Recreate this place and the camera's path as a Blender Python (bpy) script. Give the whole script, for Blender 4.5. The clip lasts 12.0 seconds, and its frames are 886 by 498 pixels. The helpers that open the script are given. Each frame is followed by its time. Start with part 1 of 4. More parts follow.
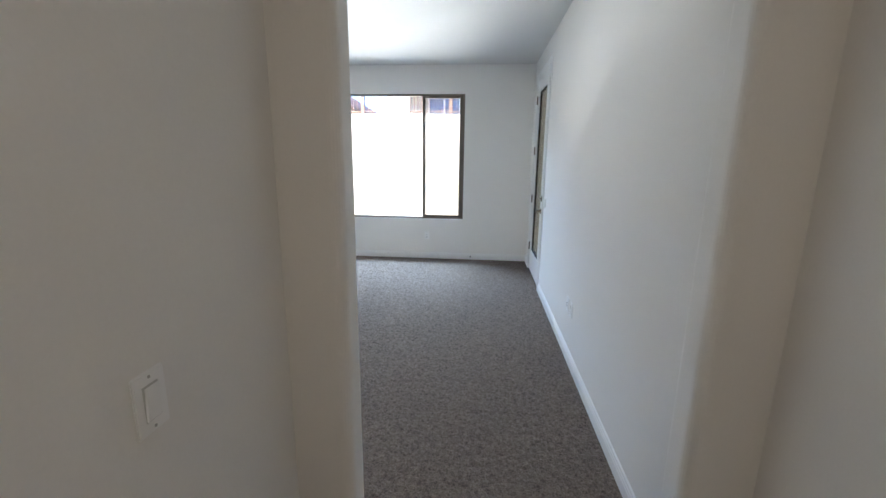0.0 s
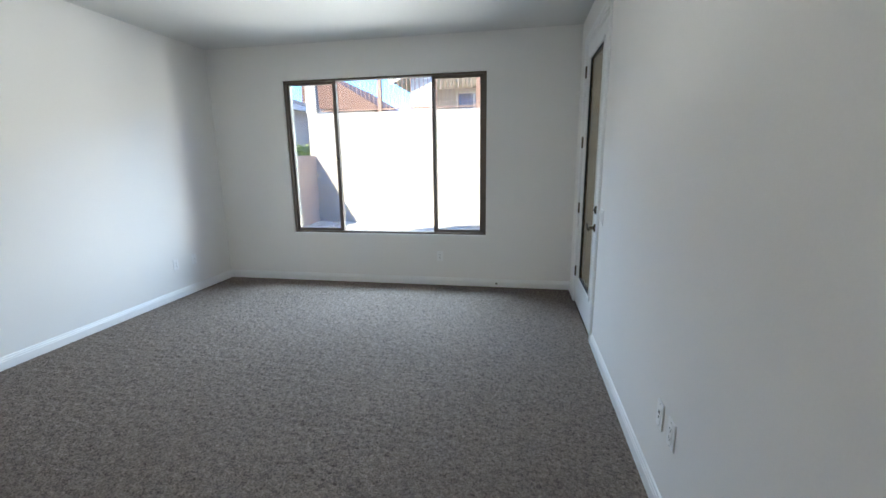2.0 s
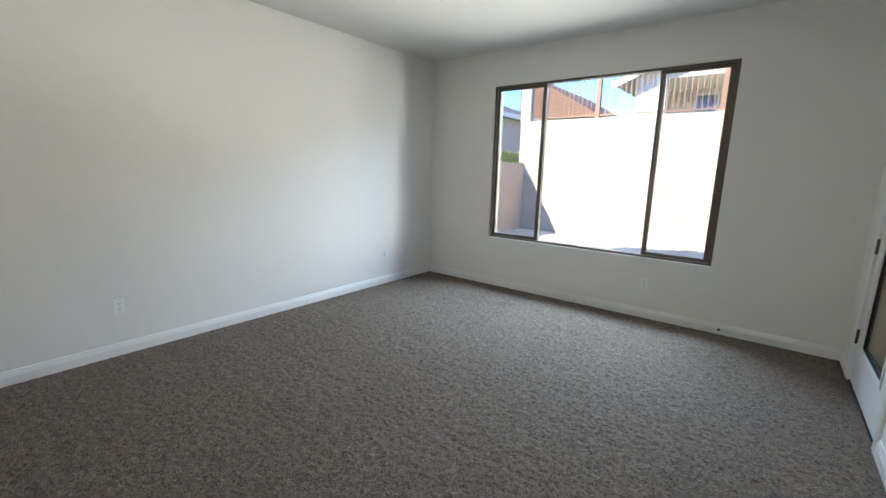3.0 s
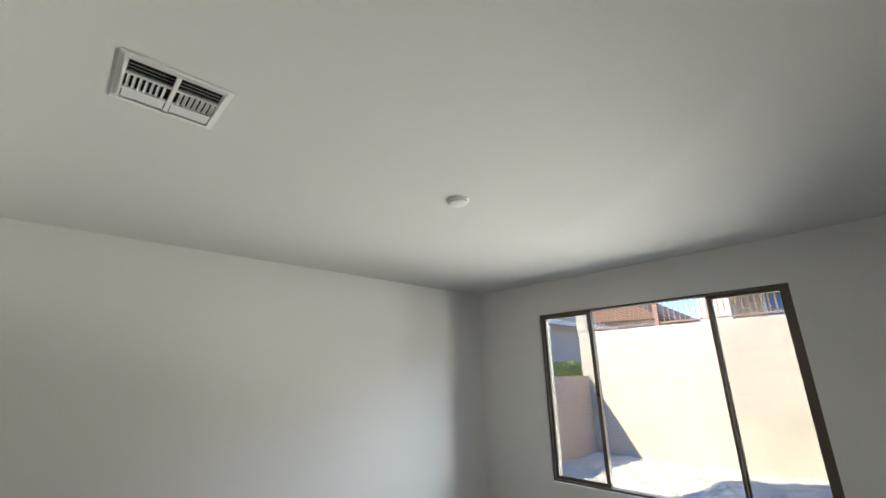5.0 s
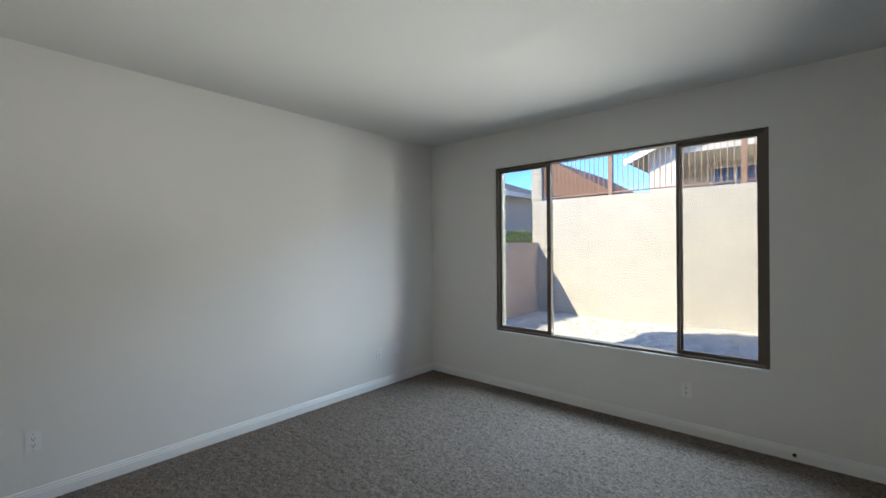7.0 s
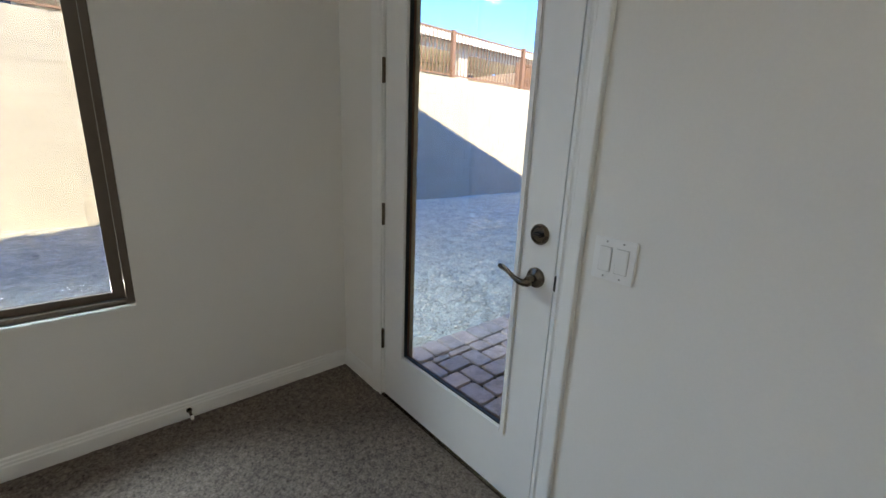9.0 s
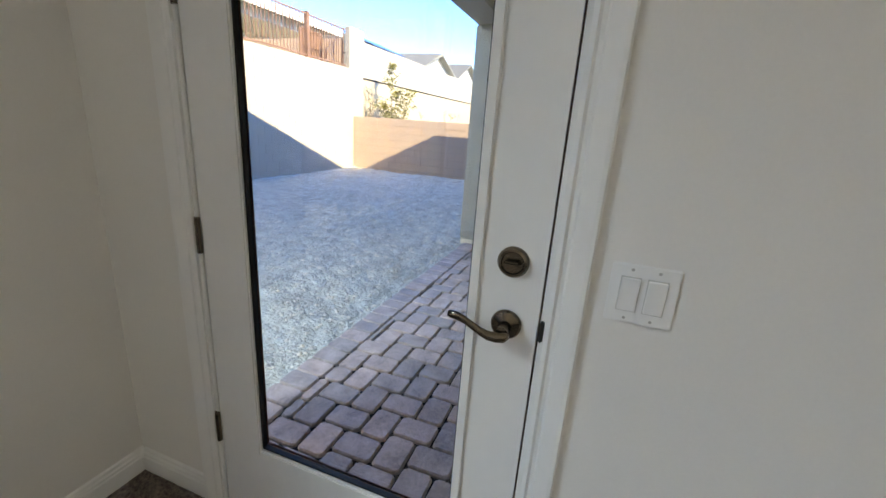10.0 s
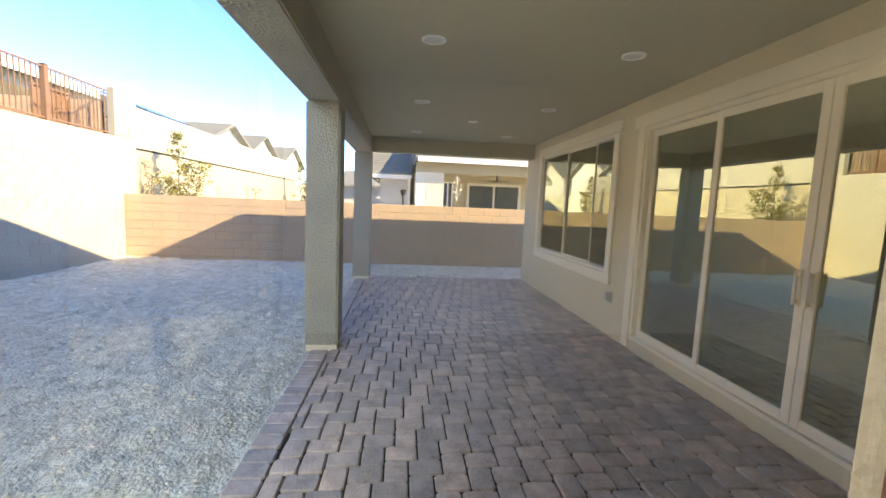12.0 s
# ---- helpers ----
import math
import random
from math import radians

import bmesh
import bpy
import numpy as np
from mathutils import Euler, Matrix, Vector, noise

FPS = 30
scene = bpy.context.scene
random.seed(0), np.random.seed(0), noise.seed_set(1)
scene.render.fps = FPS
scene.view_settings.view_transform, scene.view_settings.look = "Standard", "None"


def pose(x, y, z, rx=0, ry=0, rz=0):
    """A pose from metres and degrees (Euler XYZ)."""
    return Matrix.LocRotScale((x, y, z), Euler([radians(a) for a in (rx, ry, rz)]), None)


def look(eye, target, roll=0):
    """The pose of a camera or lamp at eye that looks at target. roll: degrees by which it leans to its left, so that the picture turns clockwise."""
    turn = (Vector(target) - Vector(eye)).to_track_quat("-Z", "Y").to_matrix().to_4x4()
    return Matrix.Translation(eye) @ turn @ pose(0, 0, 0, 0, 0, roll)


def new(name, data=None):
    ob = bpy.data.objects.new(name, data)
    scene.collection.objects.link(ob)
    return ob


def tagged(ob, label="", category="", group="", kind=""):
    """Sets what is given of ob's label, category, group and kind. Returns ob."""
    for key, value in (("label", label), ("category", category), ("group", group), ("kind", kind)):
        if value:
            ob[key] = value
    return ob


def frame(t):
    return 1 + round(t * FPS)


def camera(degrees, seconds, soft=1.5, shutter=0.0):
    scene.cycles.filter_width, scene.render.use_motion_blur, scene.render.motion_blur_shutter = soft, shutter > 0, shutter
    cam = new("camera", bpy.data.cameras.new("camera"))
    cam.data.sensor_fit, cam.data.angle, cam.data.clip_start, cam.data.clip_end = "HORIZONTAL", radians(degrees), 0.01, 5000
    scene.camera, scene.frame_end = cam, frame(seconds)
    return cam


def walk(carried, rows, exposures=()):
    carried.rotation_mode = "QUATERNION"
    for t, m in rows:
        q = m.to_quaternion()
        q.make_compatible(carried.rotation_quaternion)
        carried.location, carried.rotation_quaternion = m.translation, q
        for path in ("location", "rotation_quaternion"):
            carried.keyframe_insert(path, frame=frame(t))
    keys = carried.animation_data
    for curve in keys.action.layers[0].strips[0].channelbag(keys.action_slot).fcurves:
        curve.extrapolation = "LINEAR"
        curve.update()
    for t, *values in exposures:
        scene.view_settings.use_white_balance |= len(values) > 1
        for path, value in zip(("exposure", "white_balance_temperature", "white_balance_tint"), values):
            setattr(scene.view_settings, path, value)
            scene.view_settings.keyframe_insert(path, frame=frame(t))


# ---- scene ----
cam = camera(93.9, 12.0)
# seconds, eye, target, roll
PATH = [
    (0, (-0.692, -6.076, 1.487), (-0.866, -4.13, 1.058), 0.7),
    (0.5, (-0.719, -5.653, 1.443), (-0.8, -3.698, 1.028), -0.2),
    (1, (-0.658, -5.269, 1.406), (-0.752, -3.315, 0.99), -0.7),
    (1.5, (-0.593, -4.936, 1.446), (-0.796, -2.99, 1.029), -0.8),
    (2, (-0.6, -4.644, 1.436), (-0.95, -2.719, 1.021), -0.8),
    (2.5, (-0.593, -4.436, 1.448), (-1.261, -2.598, 1.03), -0.5),
    (3, (-0.617, -4.35, 1.409), (-1.825, -2.801, 1.03), 1.4),
    (3.5, (-0.456, -4.218, 1.431), (-2.047, -3.015, 1.286), 1.6),
    (3.7, (-0.435, -4.205, 1.482), (-2.047, -3.022, 1.518), 1.8),
    (5.3, (-0.475, -4.22, 1.722), (-1.856, -2.901, 2.318), -1.9),
    (5.5, (-0.471, -4.222, 1.72), (-1.874, -2.924, 2.308), -1.8),
    (6, (-0.463, -4.208, 1.709), (-1.945, -2.969, 2.228), -2.0),
    (6.5, (-0.538, -4.123, 1.655), (-2.046, -2.854, 1.996), -1.9),
    (7, (-0.768, -3.779, 1.507), (-2.081, -2.27, 1.502), -0.5),
    (7.5, (-0.942, -3.396, 1.413), (-1.637, -1.537, 1.166), 0.8),
    (7.7, (-0.968, -3.207, 1.401), (-1.379, -1.273, 1.103), 1.1),
    (9.3, (-1.051, -1.789, 1.321), (0.447, -0.602, 0.734), 3.1),
    (9.5, (-0.999, -1.647, 1.324), (0.615, -0.636, 0.714), 3.4),
    (10, (-0.810, -1.420, 1.308), (0.995, -0.771, 0.734), 4.0),
    (10.5, (-0.58, -1.206, 1.339), (1.322, -0.812, 0.863), 4.3),
    (11, (-0.424, -0.994, 1.4), (1.534, -0.878, 1.009), 3.7),
    (11.5, (-0.288, -0.872, 1.4), (1.685, -0.968, 1.085), 3.3),
    (12, (-0.194, -0.854, 1.44), (1.785, -1.053, 1.225), 2.4),
]

EXPOSURES = [(0.0, 4.21, 5950, 6), (0.5, 4.31, 5600, 5), (1.5, 3.91, 6000, 4), (2.0, 3.76, 6150, 4), (3.0, 3.61, 6600, 4), (3.7, 3.51, 6700, 5), (5.3, 3.06, 6900, 5), (6.0, 2.90, 6900, 5), (7.0, 2.92, 6500, 4), (7.7, 2.96, 6700, 4), (9.3, 3.21, 7400, 6), (10.0, 3.33, 7700, 7), (10.5, 3.42, 8100, 8), (11.0, 3.48, 8700, 8), (12.0, 3.37, 9500, 7)]
walk(cam, [(t, look(eye, target, roll)) for t, eye, target, roll in PATH], EXPOSURES)

# ---- light: low sun from behind the house, clear sky ----
SUN_WAY = Vector((1.0, 2.5, -1.67)).normalized()
world = bpy.data.worlds.new("sky")
scene.world = world
world.use_nodes = True
wn = world.node_tree.nodes
sky = wn.new("ShaderNodeTexSky")
sky.sky_type = "NISHITA"
sky.sun_disc = False
sky.sun_elevation = math.asin(-SUN_WAY.z)
sky.sun_rotation = math.atan2(-SUN_WAY.x, -SUN_WAY.y)
sky.air_density, sky.dust_density, sky.ozone_density = 0.45, 0.0, 3.0
wn["Background"].inputs["Strength"].default_value = 0.15
tone = wn.new("ShaderNodeHueSaturation")
tone.inputs["Saturation"].default_value = 1.2
tone.inputs["Hue"].default_value = 0.51
world.node_tree.links.new(sky.outputs[0], tone.inputs["Color"])
world.node_tree.links.new(tone.outputs[0], wn["Background"].inputs["Color"])
sun = new("sun", bpy.data.lights.new("sun", "SUN"))
sun.data.energy, sun.data.angle, sun.data.color = 2.0, radians(0.53), (1.0, 0.91, 0.75)
sun.matrix_world = look((0, 0, 30), Vector((0, 0, 30)) + SUN_WAY)


# added lamp over the yard, out of view, boosting sky light through the window
lamp = new("fill_above_window", bpy.data.lights.new("fill_above_window", "AREA"))
lamp.data.shape, lamp.data.size, lamp.data.size_y = "RECTANGLE", 2.1, 1.2
lamp.data.energy, lamp.data.color = 42.0, (0.62, 0.80, 1.0)
lamp.matrix_world = look((-1.85, 1.4, 3.35), (-1.3, -2.9, 0.8))
# unseen fill lamp below the sill, standing in for yard bounce onto the ceiling
glow = new("fill_below_sill", bpy.data.lights.new("fill_below_sill", "AREA"))
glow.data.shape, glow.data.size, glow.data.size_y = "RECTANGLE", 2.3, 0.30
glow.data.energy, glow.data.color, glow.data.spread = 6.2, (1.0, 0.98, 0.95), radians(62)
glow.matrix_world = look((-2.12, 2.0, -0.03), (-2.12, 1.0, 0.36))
# unseen added lamp for sunlit-wall bounce, slanting through the window to the long wall
slant = new("fill_from_yard", bpy.data.lights.new("fill_from_yard", "AREA"))
slant.data.shape, slant.data.size, slant.data.size_y = "RECTANGLE", 1.0, 1.5
slant.data.energy, slant.data.color, slant.data.spread = 5.0, (1.0, 0.98, 0.95), radians(110)
slant.matrix_world = look((0.55, 2.3, 1.25), (-4.24, -3.3, 1.45))
# warm recessed lamp of the hall
hall_lamp = new("hall_lamp", bpy.data.lights.new("hall_lamp", "AREA"))
hall_lamp.data.shape, hall_lamp.data.size = "DISK", 0.11
hall_lamp.data.energy, hall_lamp.data.color = 0.40, (1.0, 0.80, 0.62)
hall_lamp.matrix_world = pose(-0.55, -6.9, 2.73)


# ---- materials ----
def material(name, colour, rough=0.6, metal=0.0, vary=0.12, grain=40.0, patch=2.0, bump=0.15, depth=0.004, pieces=0.0, second=None, spec=0.5):
    """Principled surface: colour varied by fine grain and by large patches, with fine relief. pieces: variation from piece to piece."""
    m = bpy.data.materials.new(name)
    m.use_nodes = True
    n, l = m.node_tree.nodes, m.node_tree.links
    b = n["Principled BSDF"]
    b.inputs["Roughness"].default_value = rough
    b.inputs["Metallic"].default_value = metal
    b.inputs["Specular IOR Level"].default_value = spec
    co = n.new("ShaderNodeTexCoord")
    geo = n.new("ShaderNodeNewGeometry")
    fine, large = n.new("ShaderNodeTexNoise"), n.new("ShaderNodeTexNoise")
    for tex, scale, detail in ((fine, grain, 6.0), (large, patch, 4.0)):
        tex.inputs["Scale"].default_value = scale
        tex.inputs["Detail"].default_value = detail
        l.new(geo.outputs["Position"], tex.inputs["Vector"])
    add = n.new("ShaderNodeMath")
    add.operation = "ADD"
    l.new(fine.outputs["Fac"], add.inputs[0])
    l.new(large.outputs["Fac"], add.inputs[1])
    ramp = n.new("ShaderNodeMapRange")
    ramp.inputs["From Min"].default_value, ramp.inputs["From Max"].default_value = 0.6, 1.4
    ramp.inputs["To Min"].default_value, ramp.inputs["To Max"].default_value = 0.0, 1.0
    l.new(add.outputs[0], ramp.inputs["Value"])
    dark = tuple(c * (1 - vary) for c in colour)
    light = tuple(min(1.0, c * (1 + vary)) for c in (second or colour))
    mix = n.new("ShaderNodeMix")
    mix.data_type = "RGBA"
    mix.inputs[6].default_value, mix.inputs[7].default_value = (*dark, 1), (*light, 1)
    l.new(ramp.outputs[0], mix.inputs[0])
    out = mix.outputs[2]
    if pieces:
        info = n.new("ShaderNodeObjectInfo")
        both = n.new("ShaderNodeMath")
        both.operation = "ADD"
        l.new(info.outputs["Random"], both.inputs[0])
        l.new(geo.outputs["Random Per Island"], both.inputs[1])
        frac = n.new("ShaderNodeMath")
        frac.operation = "FRACT"
        l.new(both.outputs[0], frac.inputs[0])
        spread = n.new("ShaderNodeMapRange")
        spread.inputs["To Min"].default_value, spread.inputs["To Max"].default_value = 1 - pieces, 1 + pieces
        l.new(frac.outputs[0], spread.inputs["Value"])
        hsv = n.new("ShaderNodeHueSaturation")
        l.new(spread.outputs[0], hsv.inputs["Value"])
        l.new(spread.outputs[0], hsv.inputs["Saturation"])
        l.new(out, hsv.inputs["Color"])
        out = hsv.outputs[0]
    l.new(out, b.inputs["Base Color"])
    if bump:
        bp = n.new("ShaderNodeBump")
        bp.inputs["Strength"].default_value, bp.inputs["Distance"].default_value = bump, depth
        l.new(fine.outputs["Fac"], bp.inputs["Height"])
        l.new(bp.outputs[0], b.inputs["Normal"])
    return m


def glass_material(name, tint=(1, 1, 1), mirror=0.04, sheen=(1, 1, 1)):
    """Clear pane: straight view through it, with the mirror image that its Fresnel gives."""
    m = bpy.data.materials.new(name)
    m.use_nodes = True
    n, l = m.node_tree.nodes, m.node_tree.links
    n.remove(n["Principled BSDF"])
    clear, gloss, mix, face = n.new("ShaderNodeBsdfTransparent"), n.new("ShaderNodeBsdfGlossy"), n.new("ShaderNodeMixShader"), n.new("ShaderNodeLayerWeight")
    clear.inputs["Color"].default_value = (*tint, 1)
    gloss.inputs["Roughness"].default_value = 0.0
    gloss.inputs["Color"].default_value = (*sheen, 1)
    face.inputs["Blend"].default_value = 0.5
    power, scale = n.new("ShaderNodeMath"), n.new("ShaderNodeMath")
    power.operation, scale.operation = "POWER", "MULTIPLY_ADD"
    power.inputs[1].default_value = 5.0
    scale.inputs[1].default_value, scale.inputs[2].default_value = 1 - mirror, mirror
    l.new(face.outputs["Facing"], power.inputs[0])
    l.new(power.outputs[0], scale.inputs[0])
    l.new(scale.outputs[0], mix.inputs[0])
    l.new(clear.outputs[0], mix.inputs[1])
    l.new(gloss.outputs[0], mix.inputs[2])
    l.new(mix.outputs[0], n["Material Output"].inputs["Surface"])
    return m


def screen_material(name):
    """Insect screen: fine dark mesh, too fine to be seen thread by thread."""
    m = bpy.data.materials.new(name)
    m.use_nodes = True
    n, l = m.node_tree.nodes, m.node_tree.links
    n.remove(n["Principled BSDF"])
    clear = n.new("ShaderNodeBsdfTransparent")
    clear.inputs["Color"].default_value = (0.91, 0.91, 0.91, 1)
    l.new(clear.outputs[0], n["Material Output"].inputs["Surface"])
    return m


WALL_PAINT = material("wall_paint", (0.83, 0.815, 0.785), 0.75, vary=0.02, grain=120, patch=1.2, bump=0.12, depth=0.002)
CEIL_PAINT = material("ceiling_paint", (0.72, 0.715, 0.695), 0.85, vary=0.02, grain=90, patch=1.0, bump=0.12, depth=0.002)
TRIM_PAINT = material("trim_paint", (0.86, 0.86, 0.845), 0.35, vary=0.015, grain=30, patch=3, bump=0.03, depth=0.001)
CARPET = material("carpet", (0.150, 0.116, 0.095), 0.98, vary=0.62, grain=115, patch=55.0, bump=0.8, depth=0.012, second=(0.190, 0.158, 0.136), spec=0.1)
BRONZE_VINYL = material("bronze_vinyl", (0.125, 0.098, 0.074), 0.45, vary=0.08, grain=60, bump=0.03)
TAN_VINYL = material("tan_vinyl", (0.85, 0.765, 0.59), 0.4, vary=0.03, grain=40, bump=0.03)
RUBBER = material("black_gasket", (0.012, 0.012, 0.012), 0.6, vary=0.1, bump=0.05)
HARDWARE = material("aged_bronze_metal", (0.17, 0.14, 0.105), 0.22, metal=1.0, vary=0.25, grain=60, patch=12, bump=0.05)
STEEL = material("brushed_steel", (0.55, 0.54, 0.52), 0.3, metal=1.0, vary=0.05)
PLASTIC = material("white_plastic", (0.88, 0.88, 0.87), 0.3, vary=0.01, bump=0.0)
DARK_SLOT = material("near_black", (0.008, 0.008, 0.008), 0.8, vary=0.1)
SWITCH_GAP = material("switch_gap", (0.62, 0.62, 0.60), 0.5, vary=0.03)
GREY_BOX = material("grey_box", (0.45, 0.45, 0.43), 0.5, vary=0.05)
BROWN_DOOR = material("brown_door_paint", (0.24, 0.105, 0.055), 0.5, vary=0.08, grain=40)
STUCCO_TAN = material("stucco_tan", (0.66, 0.575, 0.40), 0.95, vary=0.10, grain=34, patch=2.5, bump=0.8, depth=0.02)
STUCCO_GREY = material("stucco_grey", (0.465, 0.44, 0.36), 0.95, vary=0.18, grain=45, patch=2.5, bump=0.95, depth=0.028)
STUCCO_TRIM = material("stucco_trim", (0.86, 0.775, 0.59), 0.9, vary=0.06, grain=70, patch=3, bump=0.3, depth=0.006)
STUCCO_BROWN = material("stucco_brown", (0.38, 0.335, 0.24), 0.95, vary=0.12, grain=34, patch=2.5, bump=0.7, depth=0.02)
PATIO_CEIL = material("patio_ceiling_paint", (0.48, 0.445, 0.32), 0.9, vary=0.04, grain=80, patch=0.8, bump=0.2)
GRAVEL = material("gravel_ground", (0.66, 0.595, 0.485), 0.95, vary=0.42, grain=42, patch=7.0, bump=1.0, depth=0.04, second=(0.78, 0.715, 0.60))
STONE = material("gravel_stone", (0.68, 0.615, 0.515), 0.9, vary=0.2, grain=60, patch=1.0, bump=0.3, pieces=0.45)
PAVER = material("paver", (0.37, 0.305, 0.275), 0.45, vary=0.36, grain=70, patch=9.0, bump=0.8, depth=0.006, pieces=0.24, second=(0.50, 0.405, 0.355))
PAVER_JOINT = material("paver_joint", (0.022, 0.019, 0.017), 0.95, vary=0.3, grain=120, bump=0.5)
BLOCK_PALE = material("block_pale", (0.415, 0.38, 0.32), 0.92, vary=0.10, grain=110, patch=2.0, bump=0.45, depth=0.004, pieces=0.05)
BLOCK_TAN = material("block_tan", (0.45, 0.335, 0.245), 0.92, vary=0.09, grain=110, patch=2.0, bump=0.45, depth=0.004, pieces=0.06)
BLOCK_ROSE = material("block_rose", (0.52, 0.40, 0.32), 0.92, vary=0.08, grain=110, patch=2.0, bump=0.4, depth=0.004, pieces=0.05)
BLOCK_CREAM = material("block_cream", (0.40, 0.345, 0.25), 0.92, vary=0.08, grain=90, patch=1.2, bump=0.4, depth=0.004)
NEIGHBOUR_TAN = material("neighbour_tan_stucco", (0.33, 0.265, 0.17), 0.95, vary=0.08, grain=30, bump=0.4)
DARK_PANE = material("dark_room_glass", (0.022, 0.028, 0.022), 0.12, vary=0.2, grain=3, bump=0.0)
MORTAR = material("mortar", (0.24, 0.18, 0.13), 0.95, vary=0.1, grain=150, bump=0.4)
MORTAR_PALE = material("pale_mortar", (0.34, 0.31, 0.26), 0.95, vary=0.08, grain=150, bump=0.3)
MORTAR_ROSE = material("rose_mortar", (0.54, 0.425, 0.345), 0.95, vary=0.08, grain=150, bump=0.3)
RUST_IRON = material("rust_brown_iron", (0.21, 0.115, 0.07), 0.55, vary=0.18, grain=50, bump=0.1)
HOUSE_WALL = material("neighbour_stucco", (0.50, 0.44, 0.35), 0.95, vary=0.07, grain=30, bump=0.4)
HOUSE_PALE = material("neighbour_pale_stucco", (0.50, 0.47, 0.42), 0.95, vary=0.06, grain=30, bump=0.4)
ROOF_TILE = material("roof_tile", (0.16, 0.155, 0.135), 0.85, vary=0.15, grain=25, patch=1.5, bump=0.3, pieces=0.12)
ROOF_RED = material("roof_tile_brown", (0.13, 0.075, 0.052), 0.85, vary=0.15, grain=25, patch=1.5, bump=0.3, pieces=0.12)
FASCIA = material("fascia_paint", (0.74, 0.70, 0.62), 0.6, vary=0.04)
SOLAR = material("solar_panel", (0.03, 0.045, 0.10), 0.15, vary=0.1)
BARK = material("bark", (0.16, 0.12, 0.085), 0.95, vary=0.25, grain=45, bump=0.6)
LEAF = material("leaf", (0.115, 0.115, 0.022), 0.6, vary=0.3, grain=8, patch=2, bump=0.0, pieces=0.3, second=(0.165, 0.15, 0.032))
LEAF_GREY = material("leaf_grey", (0.10, 0.093, 0.08), 0.7, vary=0.3, grain=8, bump=0.0, pieces=0.3)
HEDGE = material("hedge_leaf", (0.38, 0.43, 0.09), 0.6, vary=0.3, grain=8, bump=0.0, pieces=0.3)
GREAT_FLOOR = material("great_room_floor", (0.36, 0.30, 0.24), 0.4, vary=0.1, grain=12)
LENS = material("lamp_lens", (0.80, 0.80, 0.76), 0.25, vary=0.01, bump=0.0)
GLASS = glass_material("coated_window_glass", (0.775, 0.775, 0.775), 0.05)
GLASS_DOOR = glass_material("coated_door_glass", (0.89, 0.895, 0.885), 0.05, (1.0, 0.97, 0.80))
GLASS_DARK = glass_material("coated_glass", (0.60, 0.66, 0.48), 0.34, (0.98, 1.0, 0.82))
SCREEN = screen_material("insect_screen")


# ---- builders ----
def box(bm, x0, x1, y0, y1, z0, z1, bevel=0.0):
    """A box between corners, with chamfered edges if bevel is given."""
    m = Matrix.Translation(((x0 + x1) / 2, (y0 + y1) / 2, (z0 + z1) / 2)) @ Matrix.Diagonal((x1 - x0, y1 - y0, z1 - z0, 1))
    got = bmesh.ops.create_cube(bm, size=1.0, matrix=m)
    if bevel:
        edges = list({e for v in got["verts"] for e in v.link_edges})
        bmesh.ops.bevel(bm, geom=edges, offset=bevel, segments=2, affect="EDGES")
    return bm


def prism(bm, outline, lift, up=Vector((0, 0, 1))):
    """A solid whose base is the outline (3D points), lifted along up by lift."""
    base = [bm.verts.new(p) for p in outline]
    top = [bm.verts.new(Vector(p) + up * lift) for p in outline]
    k = len(base)
    bm.faces.new(base[::-1])
    bm.faces.new(top)
    for i in range(k):
        bm.faces.new((base[i], base[(i + 1) % k], top[(i + 1) % k], top[i]))
    bmesh.ops.recalc_face_normals(bm, faces=bm.faces)
    return bm


def rod(bm, a, b, r0, r1=None, seg=12):
    """A round bar from a to b, tapered from r0 to r1."""
    a, b = Vector(a), Vector(b)
    way = b - a
    m = Matrix.Translation((a + b) / 2) @ way.to_track_quat("Z", "Y").to_matrix().to_4x4()
    bmesh.ops.create_cone(bm, cap_ends=True, segments=seg, radius1=r0, radius2=r0 if r1 is None else r1, depth=way.length, matrix=m)
    return bm


def lathe(bm, profile, m, seg=32):
    """A turned shape: profile of (radius, height) about the local z of m."""
    rings = []
    for r, h in profile:
        rings.append([bm.verts.new(m @ Vector((r * math.cos(2 * math.pi * i / seg), r * math.sin(2 * math.pi * i / seg), h))) for i in range(seg)])
    for p, q in zip(rings, rings[1:]):
        for i in range(seg):
            bm.faces.new((p[i], p[(i + 1) % seg], q[(i + 1) % seg], q[i]))
    bm.faces.new(rings[0][::-1])
    bm.faces.new(rings[-1])
    bmesh.ops.recalc_face_normals(bm, faces=bm.faces)
    return bm


def mesh_from(name, bm, mat, smooth=False):
    data = bpy.data.meshes.new(name)
    bm.to_mesh(data)
    bm.free()
    data.materials.append(mat)
    if smooth:
        for p in data.polygons:
            p.use_smooth = True
    return data


def part(name, bm, mat, parent, label="", smooth=False):
    ob = new(name, mesh_from(name, bm, mat, smooth))
    ob.parent = parent
    if parent is not None:
        ob.matrix_parent_inverse = parent.matrix_basis.inverted()
    return tagged(ob, label)


def thing(name, at, label, category, group="", kind=""):
    ob = new(name)
    ob.empty_display_size = 0.1
    ob.matrix_basis = Matrix.Translation(at)
    bpy.context.view_layer.update()
    return tagged(ob, label, category, group, kind)


def solid(name, bm, mat, label, category, kind="structure", group="", smooth=False):
    return tagged(part(name, bm, mat, None, "", smooth), label, category, group, kind)


def B(*a, **k):
    return box(bmesh.new(), *a, **k)


